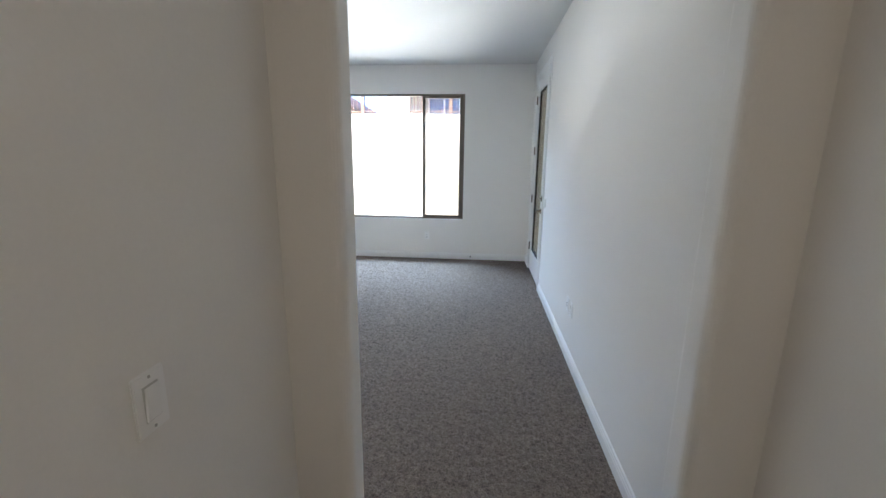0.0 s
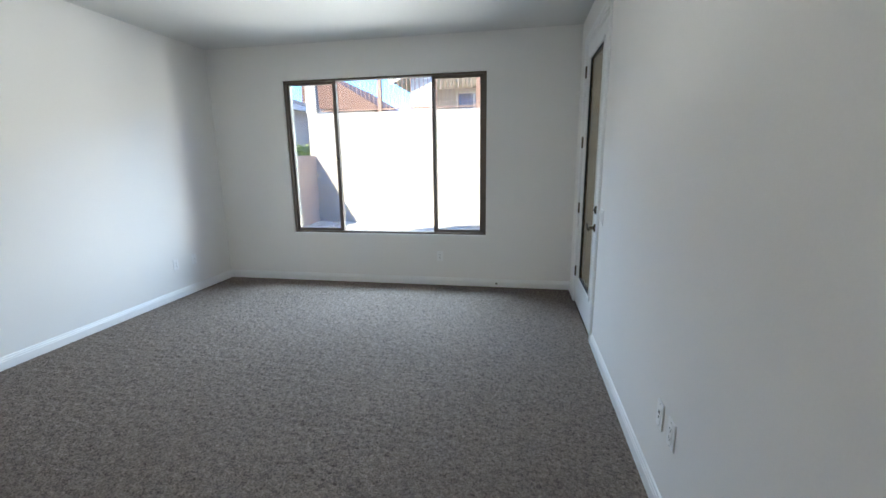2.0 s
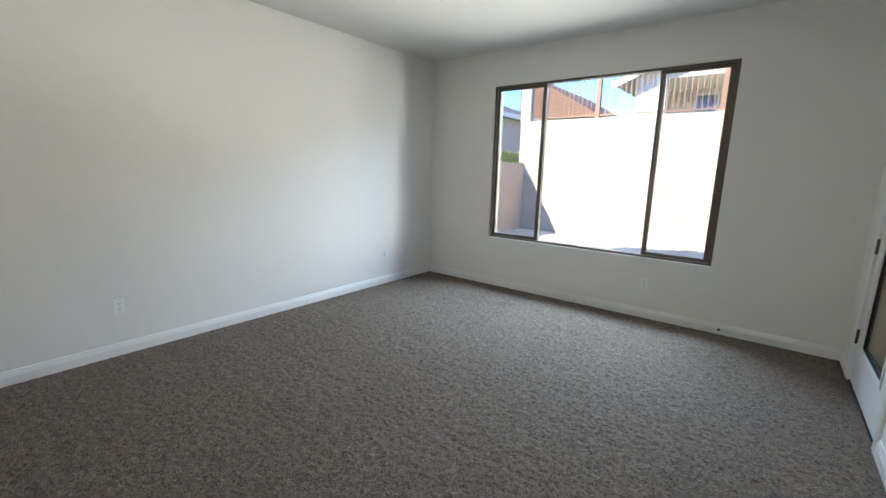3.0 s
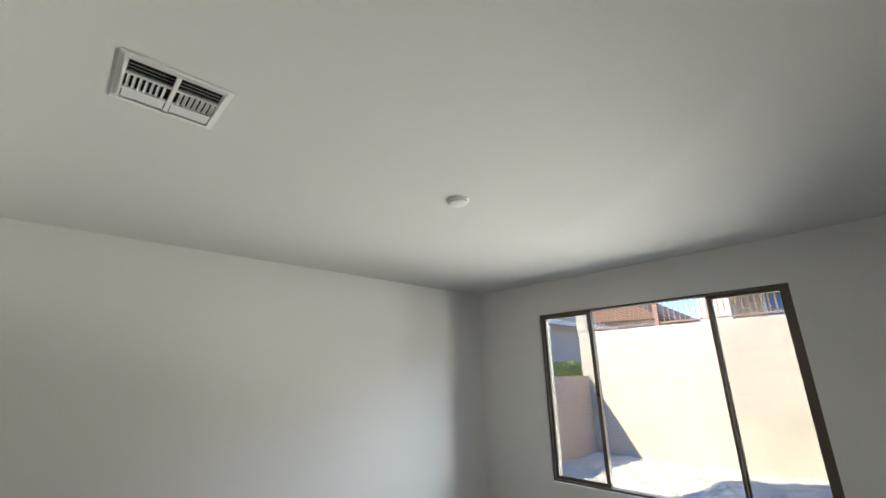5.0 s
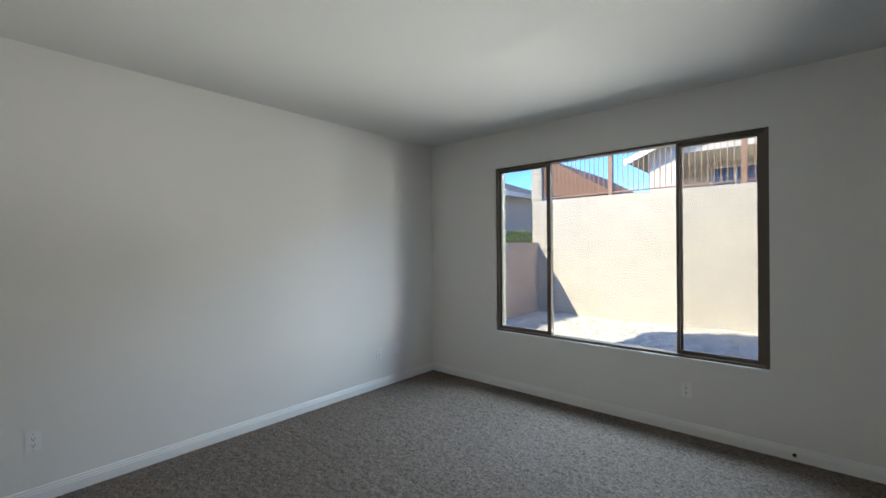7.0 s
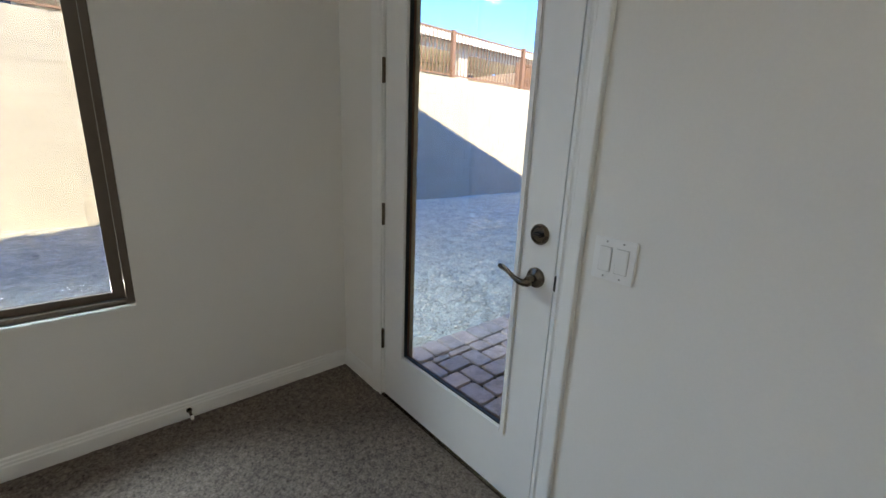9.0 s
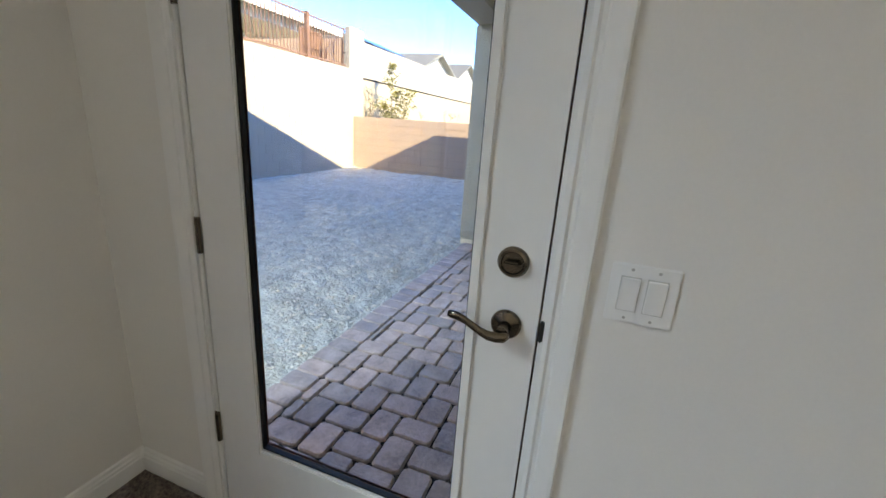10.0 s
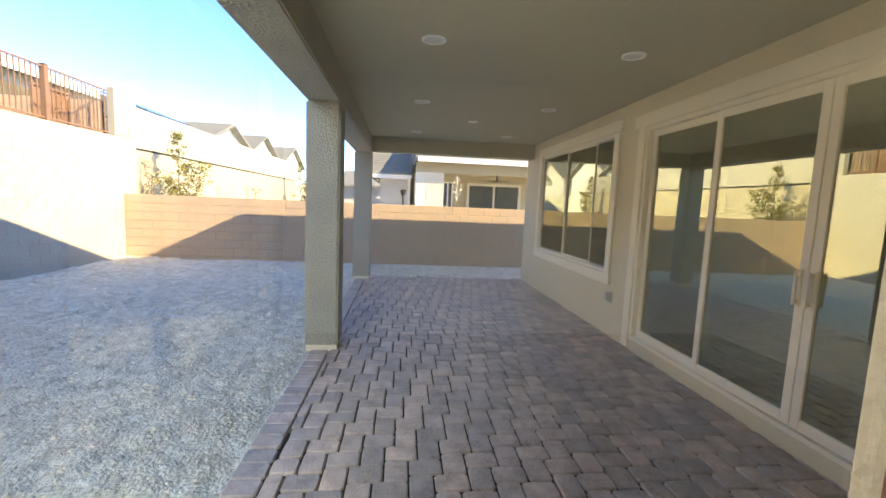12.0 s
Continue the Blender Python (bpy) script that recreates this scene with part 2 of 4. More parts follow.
def boxes(rows, bevel=0.0):
    bm = bmesh.new()
    for r in rows:
        box(bm, *r, bevel=bevel)
    return bm

# ---- the room and the hall behind it ----
H = 2.743                      # ceiling height
X_W, Y_S = -4.24, -4.80        # far side wall, wall with the entrance
WX0, WX1, WZ0, WZ1 = -3.295, -0.95, 0.605, 2.362     # window opening
DY0, DY1, DZ = -1.372, -0.388, 2.465                 # door opening
PY = -3.44                     # outer face of the house wall along the patio
GZ, PZ = -0.115, -0.09         # gravel and paver levels

solid("floor", B(X_W - 0.02, 0.16, -8.0, 0.02, -0.10, -0.004), MORTAR, "concrete slab under the carpet of room and hall", "floor")
solid("ceiling", B(X_W - 0.2, 0.30, -8.1, 0.2, H, H + 0.045), CEIL_PAINT, "flat off-white painted drywall ceiling", "ceiling")
solid("wall_north", boxes([(X_W - 0.1, WX0, 0, 0.1, 0, H), (WX1, 0, 0, 0.1, 0, H), (WX0, WX1, 0, 0.1, 0, WZ0), (WX0, WX1, 0, 0.1, WZ1, H)]),
      WALL_PAINT, "off-white painted drywall wall around a wide window", "wall")
solid("facade_north", boxes([(X_W - 0.2, WX0, 0.1, 0.2, -0.3, 2.79), (WX1, 0.2, 0.1, 0.2, -0.3, 2.79), (WX0, WX1, 0.1, 0.2, -0.3, WZ0), (WX0, WX1, 0.1, 0.2, WZ1, 2.79)]),
      STUCCO_TAN, "tan stucco outer face of the window wall", "wall")
solid("wall_east", boxes([(0, 0.1, DY1, 0.1, 0, H), (0, 0.1, Y_S, DY0, 0, H), (0, 0.1, DY0, DY1, DZ, H)]),
      WALL_PAINT, "off-white painted drywall wall with the patio door", "wall")
solid("facade_east", boxes([(0.1, 0.2, DY1, 0.1, -0.3, 2.79), (0.1, 0.2, PY, DY0, -0.3, 2.79), (0.1, 0.2, DY0, DY1, DZ, 2.79), (0.1, 0.2, DY0, DY1, -0.3, -0.06)]),
      STUCCO_TAN, "tan stucco outer face of the wall with the patio door", "wall")
solid("wall_west", B(X_W - 0.2, X_W, -4.94, 0.0, -0.1, H), WALL_PAINT, "long off-white painted drywall wall", "wall")


def rounded_end(x0, x1, y0, y1, z0, z1, ends, r=0.022):
    """A wall piece whose listed ends (-1: low x, 1: high x) have rounded drywall corners."""
    pts = []
    for cx, cy, sx, sy in ((x0, y0, -1, -1), (x1, y0, 1, -1), (x1, y1, 1, 1), (x0, y1, -1, 1)):
        if sx in ends:
            start = {(-1, -1): 180, (1, -1): 270, (1, 1): 0, (-1, 1): 90}[(sx, sy)]
            for i in range(7):
                a = radians(start + 15 * i)
                pts.append((cx - sx * r + r * math.cos(a), cy - sy * r + r * math.sin(a), z0))
        else:
            pts.append((cx, cy, z0))
    return prism(bmesh.new(), pts, z1 - z0)


entry = tagged(part("wall_south", rounded_end(X_W, -1.08, -4.94, Y_S, 0, H, (1,), 0.035), WALL_PAINT, None),
               "off-white drywall wall with a rounded-edge opening to the hall", "wall", "", "structure")
part("wall_south_pier", rounded_end(-0.055, 0.15, -4.94, Y_S, 0, H, (-1,), 0.035), WALL_PAINT, entry)
part("wall_south_header", B(-1.08, -0.055, -4.94, Y_S, 2.44, H), WALL_PAINT, entry)
solid("wall_hall_west", B(-1.42, -1.27, -8.0, -4.94, 0, H), WALL_PAINT, "off-white hall wall with a light switch", "wall")
solid("wall_hall_east", B(0.15, 0.30, -8.0, -4.94, 0, H), WALL_PAINT, "plain off-white hall wall", "wall")
solid("wall_hall_end", B(-1.42, 0.30, -8.15, -8.0, 0, H), WALL_PAINT, "plain off-white wall closing the hall", "wall")


def pile(x0, x1, y0, y1, step, height, seed):
    """Cut-pile carpet as a fine uneven sheet."""
    rng = np.random.default_rng(seed)
    nx, ny = int((x1 - x0) / step), int((y1 - y0) / step)
    xs, ys = np.linspace(x0, x1, nx + 1), np.linspace(y0, y1, ny + 1)
    gx, gy = np.meshgrid(xs, ys, indexing="ij")
    gz = rng.random((nx + 1, ny + 1)) * height
    soft = rng.random((nx // 2 + 2, ny // 2 + 2))
    gz += soft[np.arange(nx + 1)[:, None] // 2, np.arange(ny + 1)[None, :] // 2] * height * 0.9
    # rows left by the vacuum and by the backing seams, across the room
    gz += 0.10 * height * np.sin(gy * 21.0 + 0.6 * np.sin(gx * 1.7))
    for k in range(7):
        at, bow, turn = y0 + rng.random() * (y1 - y0), rng.random() * 6, (rng.random() - 0.5) * 0.05
        d = gy - at - turn * gx - 0.012 * np.sin(gx * 1.3 + bow)
        gz -= height * 0.5 * np.exp(-(d / 0.012) ** 2)
    gz *= np.clip(np.minimum(np.minimum(gx - x0, x1 - gx), np.minimum(gy - y0, y1 - gy)) / 0.05, 0, 1)
    co = np.stack((gx + (rng.random(gx.shape) - 0.5) * step * 0.5, gy + (rng.random(gx.shape) - 0.5) * step * 0.5, gz), -1).reshape(-1, 3)
    i = (np.arange(nx)[:, None] * (ny + 1) + np.arange(ny)[None, :]).reshape(-1)
    faces = np.stack((i, i + ny + 1, i + ny + 2, i + 1), -1)
    data = bpy.data.meshes.new("carpet")
    data.vertices.add(len(co))
    data.vertices.foreach_set("co", co.ravel())
    data.loops.add(faces.size)
    data.loops.foreach_set("vertex_index", faces.ravel())
    data.polygons.add(len(faces))
    data.polygons.foreach_set("loop_start", np.arange(len(faces)) * 4)
    data.update(calc_edges=True)
    data.materials.append(CARPET)
    return data


carpet = new("carpet", pile(X_W, 0.0, Y_S, 0.0, 0.0115, 0.0075, 3))
tagged(carpet, "grey-brown cut-pile carpet laid wall to wall", "carpet", kind="structure")
hall_carpet = new("carpet_hall", pile(-1.27, 0.15, -8.0, Y_S, 0.02, 0.009, 4))
tagged(hall_carpet, "grey-brown cut-pile carpet through the opening into the hall", "carpet", kind="structure")


def baseboard(points, label):
    """A moulded skirting board along a line of (x, y), its room side to the left of the way."""
    prof = ((0, 0), (0.014, 0), (0.014, 0.060), (0.011, 0.066), (0.011, 0.074), (0.007, 0.080), (0.006, 0.090), (0, 0.096))
    bm = bmesh.new()
    for (ax, ay), (bx, by) in zip(points, points[1:]):
        way = Vector((bx - ax, by - ay, 0)).normalized()
        side = Vector((-way.y, way.x, 0))
        prism(bm, [Vector((ax, ay, 0)) + side * d + Vector((0, 0, h)) for d, h in prof], (Vector((bx - ax, by - ay, 0))).length, way)
    return solid("baseboard", bm, TRIM_PAINT, label, "baseboard")


baseboard([(0.0, 0.0), (X_W, 0.0)], "white moulded baseboard below the window")
baseboard([(X_W, -0.014), (X_W, Y_S)], "white moulded baseboard along the long wall")
baseboard([(X_W + 0.014, Y_S), (-1.12, Y_S)], "white moulded baseboard beside the hall opening")
baseboard([(0.0, Y_S), (0.0, -1.436)], "white moulded baseboard up to the patio door")
baseboard([(0.0, -0.322), (0.0, -0.014)], "short white moulded baseboard between door and corner")
baseboard([(-1.27, -4.94), (-1.27, -8.0)], "white moulded baseboard in the hall")
baseboard([(0.15, -8.0), (0.15, -4.94)], "white moulded baseboard in the hall")

# ---- window of the room: dark frame, fixed middle, a screened slider on each side ----
win = thing("window_1", ((WX0 + WX1) / 2, 0.06, WZ0), "wide dark bronze sliding window with screened side sashes", "window", kind="structure")
FY0, FY1 = 0.014, 0.098
part("window_frame", boxes([(WX0 + 0.001, WX0 + 0.028, FY0, FY1, WZ0, WZ1), (WX1 - 0.028, WX1 - 0.001, FY0, FY1, WZ0, WZ1),
                            (WX0 + 0.028, WX1 - 0.028, FY0, FY1, WZ0 + 0.001, WZ0 + 0.022), (WX0 + 0.028, WX1 - 0.028, FY0, FY1, WZ1 - 0.022, WZ1 - 0.001)], 0.003), BRONZE_VINYL, win)
M1, M2 = -2.695, -1.525
for a, b in ((WX0 + 0.029, M1 + 0.028), (M2 - 0.028, WX1 - 0.029)):
    z0, z1 = WZ0 + 0.023, WZ1 - 0.023
    s = part("sash", boxes([(a, a + 0.024, 0.040, 0.066, z0, z1), (b - 0.042, b, 0.040, 0.066, z0, z1), (a + 0.024, b - 0.042, 0.040, 0.066, z0, z0 + 0.030), (a + 0.024, b - 0.042, 0.040, 0.066, z1 - 0.030, z1)], 0.002), BRONZE_VINYL, win)
    g = part("pane", B(a + 0.025, b - 0.043, 0.051, 0.055, z0 + 0.031, z1 - 0.031), GLASS, s)
    g.visible_shadow = False
    part("insect_screen", B(a + 0.005, b - 0.02, 0.088, 0.0895, z0, z1), SCREEN, s, "grey insect screen")
part("mullion", B(M1 - 0.012, M1 + 0.028, 0.068, 0.094, WZ0 + 0.023, WZ1 - 0.023, bevel=0.002), BRONZE_VINYL, win)
part("mullion", B(M2 - 0.028, M2 + 0.012, 0.068, 0.094, WZ0 + 0.023, WZ1 - 0.023, bevel=0.002), BRONZE_VINYL, win)
g = part("pane", B(M1 + 0.029, M2 - 0.029, 0.078, 0.082, WZ0 + 0.023, WZ1 - 0.023), GLASS, win)
g.visible_shadow = False
part("latch", boxes([(M1 - 0.004, M1 + 0.020, 0.022, 0.040, 1.455, 1.50), (M1 + 0.002, M1 + 0.014, 0.012, 0.022, 1.47, 1.515)], 0.003), HARDWARE, win, "small metal sash latch")
part("window_sill", B(WX0 + 0.001, WX1 - 0.001, -0.006, 0.034, WZ0 - 0.016, WZ0 + 0.0005, bevel=0.004), TRIM_PAINT, win, "thin white painted sill")

# ---- patio door: white inside, brown outside, one tall pane ----
LY0, LY1, LZ0, LZ1 = -1.350, -0.412, 0.018, 2.435
GY0, GY1, GZ0, GZ1 = -1.198, -0.572, 0.298, 2.302
door = thing("door_1", (0.02, LY1, 0), "closed white full-glass patio door with dark bronze hardware", "door", kind="structure")
OPEN = 0.012                   # the outer opening is this much wider on every side
leaf = part("leaf", boxes([(0.002, 0.022, LY0, GY0, LZ0, LZ1), (0.002, 0.022, GY1, LY1, LZ0, LZ1), (0.002, 0.022, GY0, GY1, LZ0, GZ0), (0.002, 0.022, GY0, GY1, GZ1, LZ1)]), TRIM_PAINT, door)
OY0, OY1, OZ0, OZ1 = GY0 - OPEN, GY1 + OPEN, GZ0 - OPEN, GZ1 + OPEN
part("leaf_outer_skin", boxes([(0.022, 0.046, LY0, OY0, LZ0, LZ1), (0.022, 0.046, OY1, LY1, LZ0, LZ1), (0.022, 0.046, OY0, OY1, LZ0, OZ0), (0.022, 0.046, OY0, OY1, OZ1, LZ1)]), BROWN_DOOR, leaf, "brown painted outer face")


def ring(x0, x1, gap, wide, bevel=0.003):
    """A frame of four bars round the pane."""
    a0, a1, c0, c1 = GY0 - gap, GY1 + gap, GZ0 - gap, GZ1 + gap
    return boxes([(x0, x1, a0, a0 + wide, c0, c1), (x0, x1, a1 - wide, a1, c0, c1), (x0, x1, a0 + wide, a1 - wide, c0, c0 + wide), (x0, x1, a0 + wide, a1 - wide, c1 - wide, c1)], bevel)


part("glazing_bead", ring(-0.006, 0.004, 0.022, 0.024, 0.004), TRIM_PAINT, leaf, "white moulded glazing bead")
part("gasket", ring(0.006, 0.0225, -0.0002, 0.006, 0.001), RUBBER, leaf, "black glazing gasket")
part("outer_bead", ring(0.036, 0.050, 0.030, 0.018, 0.003), BROWN_DOOR, leaf, "brown painted outer glazing bead")
pane_bm = B(0.023, 0.029, OY0 + 0.001, OY1 - 0.001, OZ0 + 0.001, OZ1 - 0.001)
bmesh.ops.rotate(pane_bm, verts=pane_bm.verts, cent=(0.026, (GY0 + GY1) / 2, 1.3), matrix=Matrix.Rotation(radians(0.9), 3, "Z"))
g = part("pane", pane_bm, GLASS_DOOR, leaf)
g.visible_shadow = False
part("door_frame", boxes([(-0.001, 0.050, LY1 + 0.006, DY1 - 0.001, 0, DZ - 0.001), (-0.001, 0.050, DY0 + 0.001, LY0 - 0.005, 0, DZ - 0.001), (-0.001, 0.050, LY0 - 0.005, LY1 + 0.006, LZ1 + 0.004, DZ - 0.001)], 0.002), TRIM_PAINT, door)
part("outer_frame", boxes([(0.050, 0.150, LY1 - 0.010, DY1 - 0.001, 0, DZ - 0.001), (0.050, 0.150, DY0 + 0.001, LY0 + 0.008, 0, DZ - 0.001), (0.050, 0.150, LY0 + 0.008, LY1 - 0.010, LZ1 - 0.008, DZ - 0.001)], 0.002), BROWN_DOOR, door, "brown painted outer door frame")
part("weatherstrip", boxes([(0.0462, 0.0498, LY1 - 0.012, LY1 + 0.005, 0.02, LZ1 + 0.002), (0.0462, 0.0498, LY0 - 0.004, LY0 + 0.010, 0.02, LZ1 + 0.002)]), RUBBER, door, "black weatherstrip")


def casing(y_in, y_out, z0, z1):
    """A moulded upright casing board between two lines."""
    s = 1 if y_out > y_in else -1
    w = abs(y_out - y_in)
    prof = ((0, 0), (0, 0.010), (0.010, 0.013), (0.016, 0.009), (0.024, 0.009), (0.028, 0.012), (w - 0.012, 0.017), (w - 0.004, 0.017), (w, 0.012), (w, 0))
    return prism(bmesh.new(), [Vector((-d, y_in + s * c, z0)) for c, d in prof], z1 - z0)


part("casing", casing(DY0 + 0.006, -1.436, 0.0, 2.53), TRIM_PAINT, door)
part("casing", casing(DY1 - 0.006, -0.322, 0.0, 2.53), TRIM_PAINT, door)
part("casing", boxes([(-0.013, 0, DY0 + 0.006, DY1 - 0.006, DZ - 0.006, DZ + 0.030), (-0.017, 0, DY0 + 0.006, DY1 - 0.006, DZ + 0.030, 2.53)], 0.002), TRIM_PAINT, door)
part("threshold", B(-0.004, 0.215, DY0, DY1, -0.02, 0.014, bevel=0.004), HARDWARE, door, "dark metal threshold")
for z in (0.333, 0.970, 1.592, 2.218):
    bm = boxes([(-0.0035, 0.001, -0.4115, -0.386, z - 0.05, z + 0.05)])
    rod(bm, (-0.008, -0.4105, z - 0.051), (-0.008, -0.4105, z + 0.051), 0.0075)
    for k in (-0.03, 0.0, 0.03):
        rod(bm, (-0.004, -0.396, z + k), (-0.0055, -0.396, z + k), 0.004, seg=8)
    part("hinge", bm, HARDWARE, door)
FACE_IN = Matrix.Rotation(radians(-90), 4, "Y")      # local z points into the room
bm = lathe(bmesh.new(), ((0.033, 0.0), (0.033, 0.006), (0.029, 0.012), (0.024, 0.013), (0.022, 0.010), (0.0, 0.010)), Matrix.Translation((0.002, -1.284, 1.049)) @ FACE_IN)
bolt = part("deadbolt", bm, HARDWARE, door, smooth=False)
part("thumb_turn", boxes([(-0.026, -0.008, -1.301, -1.267, 1.043, 1.055)], 0.004), HARDWARE, bolt)
bm = lathe(bmesh.new(), ((0.033, 0.0), (0.033, 0.005), (0.030, 0.010), (0.022, 0.013), (0.014, 0.016), (0.012, 0.045), (0.0, 0.046)), Matrix.Translation((0.002, -1.284, 0.908)) @ FACE_IN)
lever = part("lever_set", bm, HARDWARE, door)
bm = bmesh.new()
curve = [(-0.040, -1.300, 0.901, 0.006, 0.006), (-0.046, -1.292, 0.900, 0.010, 0.012), (-0.050, -1.276, 0.898, 0.0095, 0.0115), (-0.052, -1.258, 0.899, 0.008, 0.0105), (-0.052, -1.240, 0.905, 0.007, 0.0095),
         (-0.051, -1.222, 0.914, 0.0065, 0.009), (-0.050, -1.204, 0.922, 0.006, 0.0092), (-0.048, -1.188, 0.926, 0.0058, 0.0095), (-0.046, -1.172, 0.926, 0.005, 0.009), (-0.045, -1.166, 0.925, 0.003, 0.006)]
rings = [[bm.verts.new((px + rx * math.cos(k * math.pi / 7), py, pz + rz * math.sin(k * math.pi / 7))) for k in range(14)] for px, py, pz, rx, rz in curve]
for p, q in zip(rings, rings[1:]):
    for k in range(14):
        bm.faces.new((p[k], p[(k + 1) % 14], q[(k + 1) % 14], q[k]))
bm.faces.new(rings[0][::-1])
bm.faces.new(rings[-1])
bmesh.ops.recalc_face_normals(bm, faces=bm.faces)
part("lever", bm, HARDWARE, lever, smooth=True)
bm = boxes([(0.012, 0.034, LY0 - 0.0045, LY0 - 0.0008, 0.865, 0.955)])
part("strike_plate", bm, HARDWARE, door)
part("strike_lip", B(-0.006, 0.014, LY0 - 0.014, LY0 - 0.004, 0.884, 0.934, bevel=0.003), RUBBER, door, "dark latch lip")
bm = lathe(bmesh.new(), ((0.033, 0.0), (0.033, 0.006), (0.02, 0.012), (0.012, 0.02), (0.012, 0.045), (0.0, 0.046)), Matrix.Translation((0.046, -1.284, 0.908)) @ Matrix.Rotation(radians(90), 4, "Y"))
rod(bm, (0.092, -1.292, 0.906), (0.094, -1.235, 0.905), 0.010, 0.009)
rod(bm, (0.094, -1.235, 0.905), (0.092, -1.168, 0.922), 0.009, 0.007)
part("outer_lever", bm, STEEL, door)

# ---- patio: roof, beams, columns, house wall ----
solid("patio_ceiling", B(0.2, 8.33, PY, -0.23, 2.68, 2.72), PATIO_CEIL, "flat taupe painted patio ceiling", "ceiling")
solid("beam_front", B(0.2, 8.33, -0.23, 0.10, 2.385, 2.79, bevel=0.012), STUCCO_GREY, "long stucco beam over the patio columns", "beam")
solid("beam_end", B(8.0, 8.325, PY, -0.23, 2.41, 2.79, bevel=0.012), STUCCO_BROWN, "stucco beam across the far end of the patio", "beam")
for cx in (3.995, 8.0):
    col = thing("column", (cx + 0.165, -0.065, PZ), "square rough grey-tan stucco patio column", "column", "patio columns", "structure")
    bm = B(cx, cx + 0.325, -0.23, 0.10, PZ + 0.045, 2.385, bevel=0.018)
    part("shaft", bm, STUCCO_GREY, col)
    part("base_screed", B(cx + 0.012, cx + 0.313, -0.218, 0.088, PZ - 0.02, PZ + 0.047), STUCCO_TRIM, col, "pale base screed strip")
SX0, SX1, SZ0, SZ1 = 0.24, 4.12, 0.03, 2.355
VX0, VX1, VZ0, VZ1 = 4.78, 7.44, 0.665, 2.395
solid("facade_patio", boxes([(0.2, SX0, PY - 0.2, PY, -0.3, 2.70), (SX1, VX0, PY - 0.2, PY, -0.3, 2.70), (VX1, 8.45, PY - 0.2, PY, -0.3, 2.70),
                             (SX0, SX1, PY - 0.2, PY, SZ1, 2.70), (VX0, VX1, PY - 0.2, PY, VZ1, 2.70), (VX0, VX1, PY - 0.2, PY, -0.3, VZ0), (SX0, SX1, PY - 0.2, PY, -0.3, SZ0)]),
      STUCCO_TAN, "tan stucco house wall along the covered patio", "wall")
solid("trim_slider", boxes([(SX1, SX1 + 0.125, PY, PY + 0.030, -0.08, SZ1), (0.2, SX1 + 0.20, PY, PY + 0.040, SZ1, SZ1 + 0.135)], 0.006), STUCCO_TRIM, "pale foam trim round the sliding door", "trim")
solid("trim_window", boxes([(VX0 - 0.125, VX0, PY, PY + 0.030, VZ0, VZ1), (VX1, VX1 + 0.125, PY, PY + 0.030, VZ0, VZ1), (VX0 - 0.17, VX1 + 0.17, PY, PY + 0.040, VZ1, VZ1 + 0.13), (VX0 - 0.16, VX1 + 0.16, PY, PY + 0.045, VZ0 - 0.13, VZ0)], 0.006), STUCCO_TRIM, "pale foam trim round the patio window", "trim")

slider = thing("door_2", ((SX0 + SX1) / 2, PY - 0.05, SZ0), "tan four-panel sliding glass door onto the patio", "door", kind="structure")
part("door_frame", boxes([(SX0, SX0 + 0.045, PY - 0.10, PY + 0.012, SZ0, SZ1), (SX1 - 0.045, SX1, PY - 0.10, PY + 0.012, SZ0, SZ1), (SX0 + 0.045, SX1 - 0.045, PY - 0.10, PY + 0.012, SZ1 - 0.045, SZ1), (SX0 + 0.045, SX1 - 0.045, PY - 0.10, PY + 0.018, SZ0, SZ0 + 0.035)], 0.003), TAN_VINYL, slider)
part("track", boxes([(SX0 + 0.046, SX1 - 0.046, PY - 0.030, PY - 0.022, SZ0 + 0.035, SZ0 + 0.046), (SX0 + 0.046, SX1 - 0.046, PY - 0.064, PY - 0.056, SZ0 + 0.035, SZ0 + 0.046)]), TAN_VINYL, slider)
mid = 2.185
edges = [(SX0 + 0.046, 1.30, -0.078), (1.215, mid - 0.003, -0.042), (mid + 0.003, 3.13, -0.042), (3.05, SX1 - 0.046, -0.078)]
for k, (a, b, dy) in enumerate(edges):
    z0, z1, y0, y1 = SZ0 + 0.040, SZ1 - 0.046, PY + dy, PY + dy + 0.032
    p = part("sliding_panel", boxes([(a, a + 0.065, y0, y1, z0, z1), (b - 0.065, b, y0, y1, z0, z1), (a + 0.065, b - 0.065, y0, y1, z0, z0 + 0.075), (a + 0.065, b - 0.065, y0, y1, z1 - 0.065, z1)], 0.003), TAN_VINYL, slider)
    part("pane", B(a + 0.066, b - 0.066, y0 + 0.012, y0 + 0.018, z0 + 0.076, z1 - 0.066), GLASS_DARK, p)
    if k in (1, 2):
        hx = mid + (0.03 if k == 2 else -0.06)
        part("pull_handle", boxes([(hx, hx + 0.03, y1, y1 + 0.012, 0.87, 1.12), (hx + 0.008, hx + 0.022, y1 + 0.012, y1 + 0.04, 0.89, 0.92), (hx + 0.008, hx + 0.022, y1 + 0.012, y1 + 0.04, 1.07, 1.10), (hx + 0.006, hx + 0.024, y1 + 0.036, y1 + 0.05, 0.88, 1.11)], 0.004), TAN_VINYL, p)

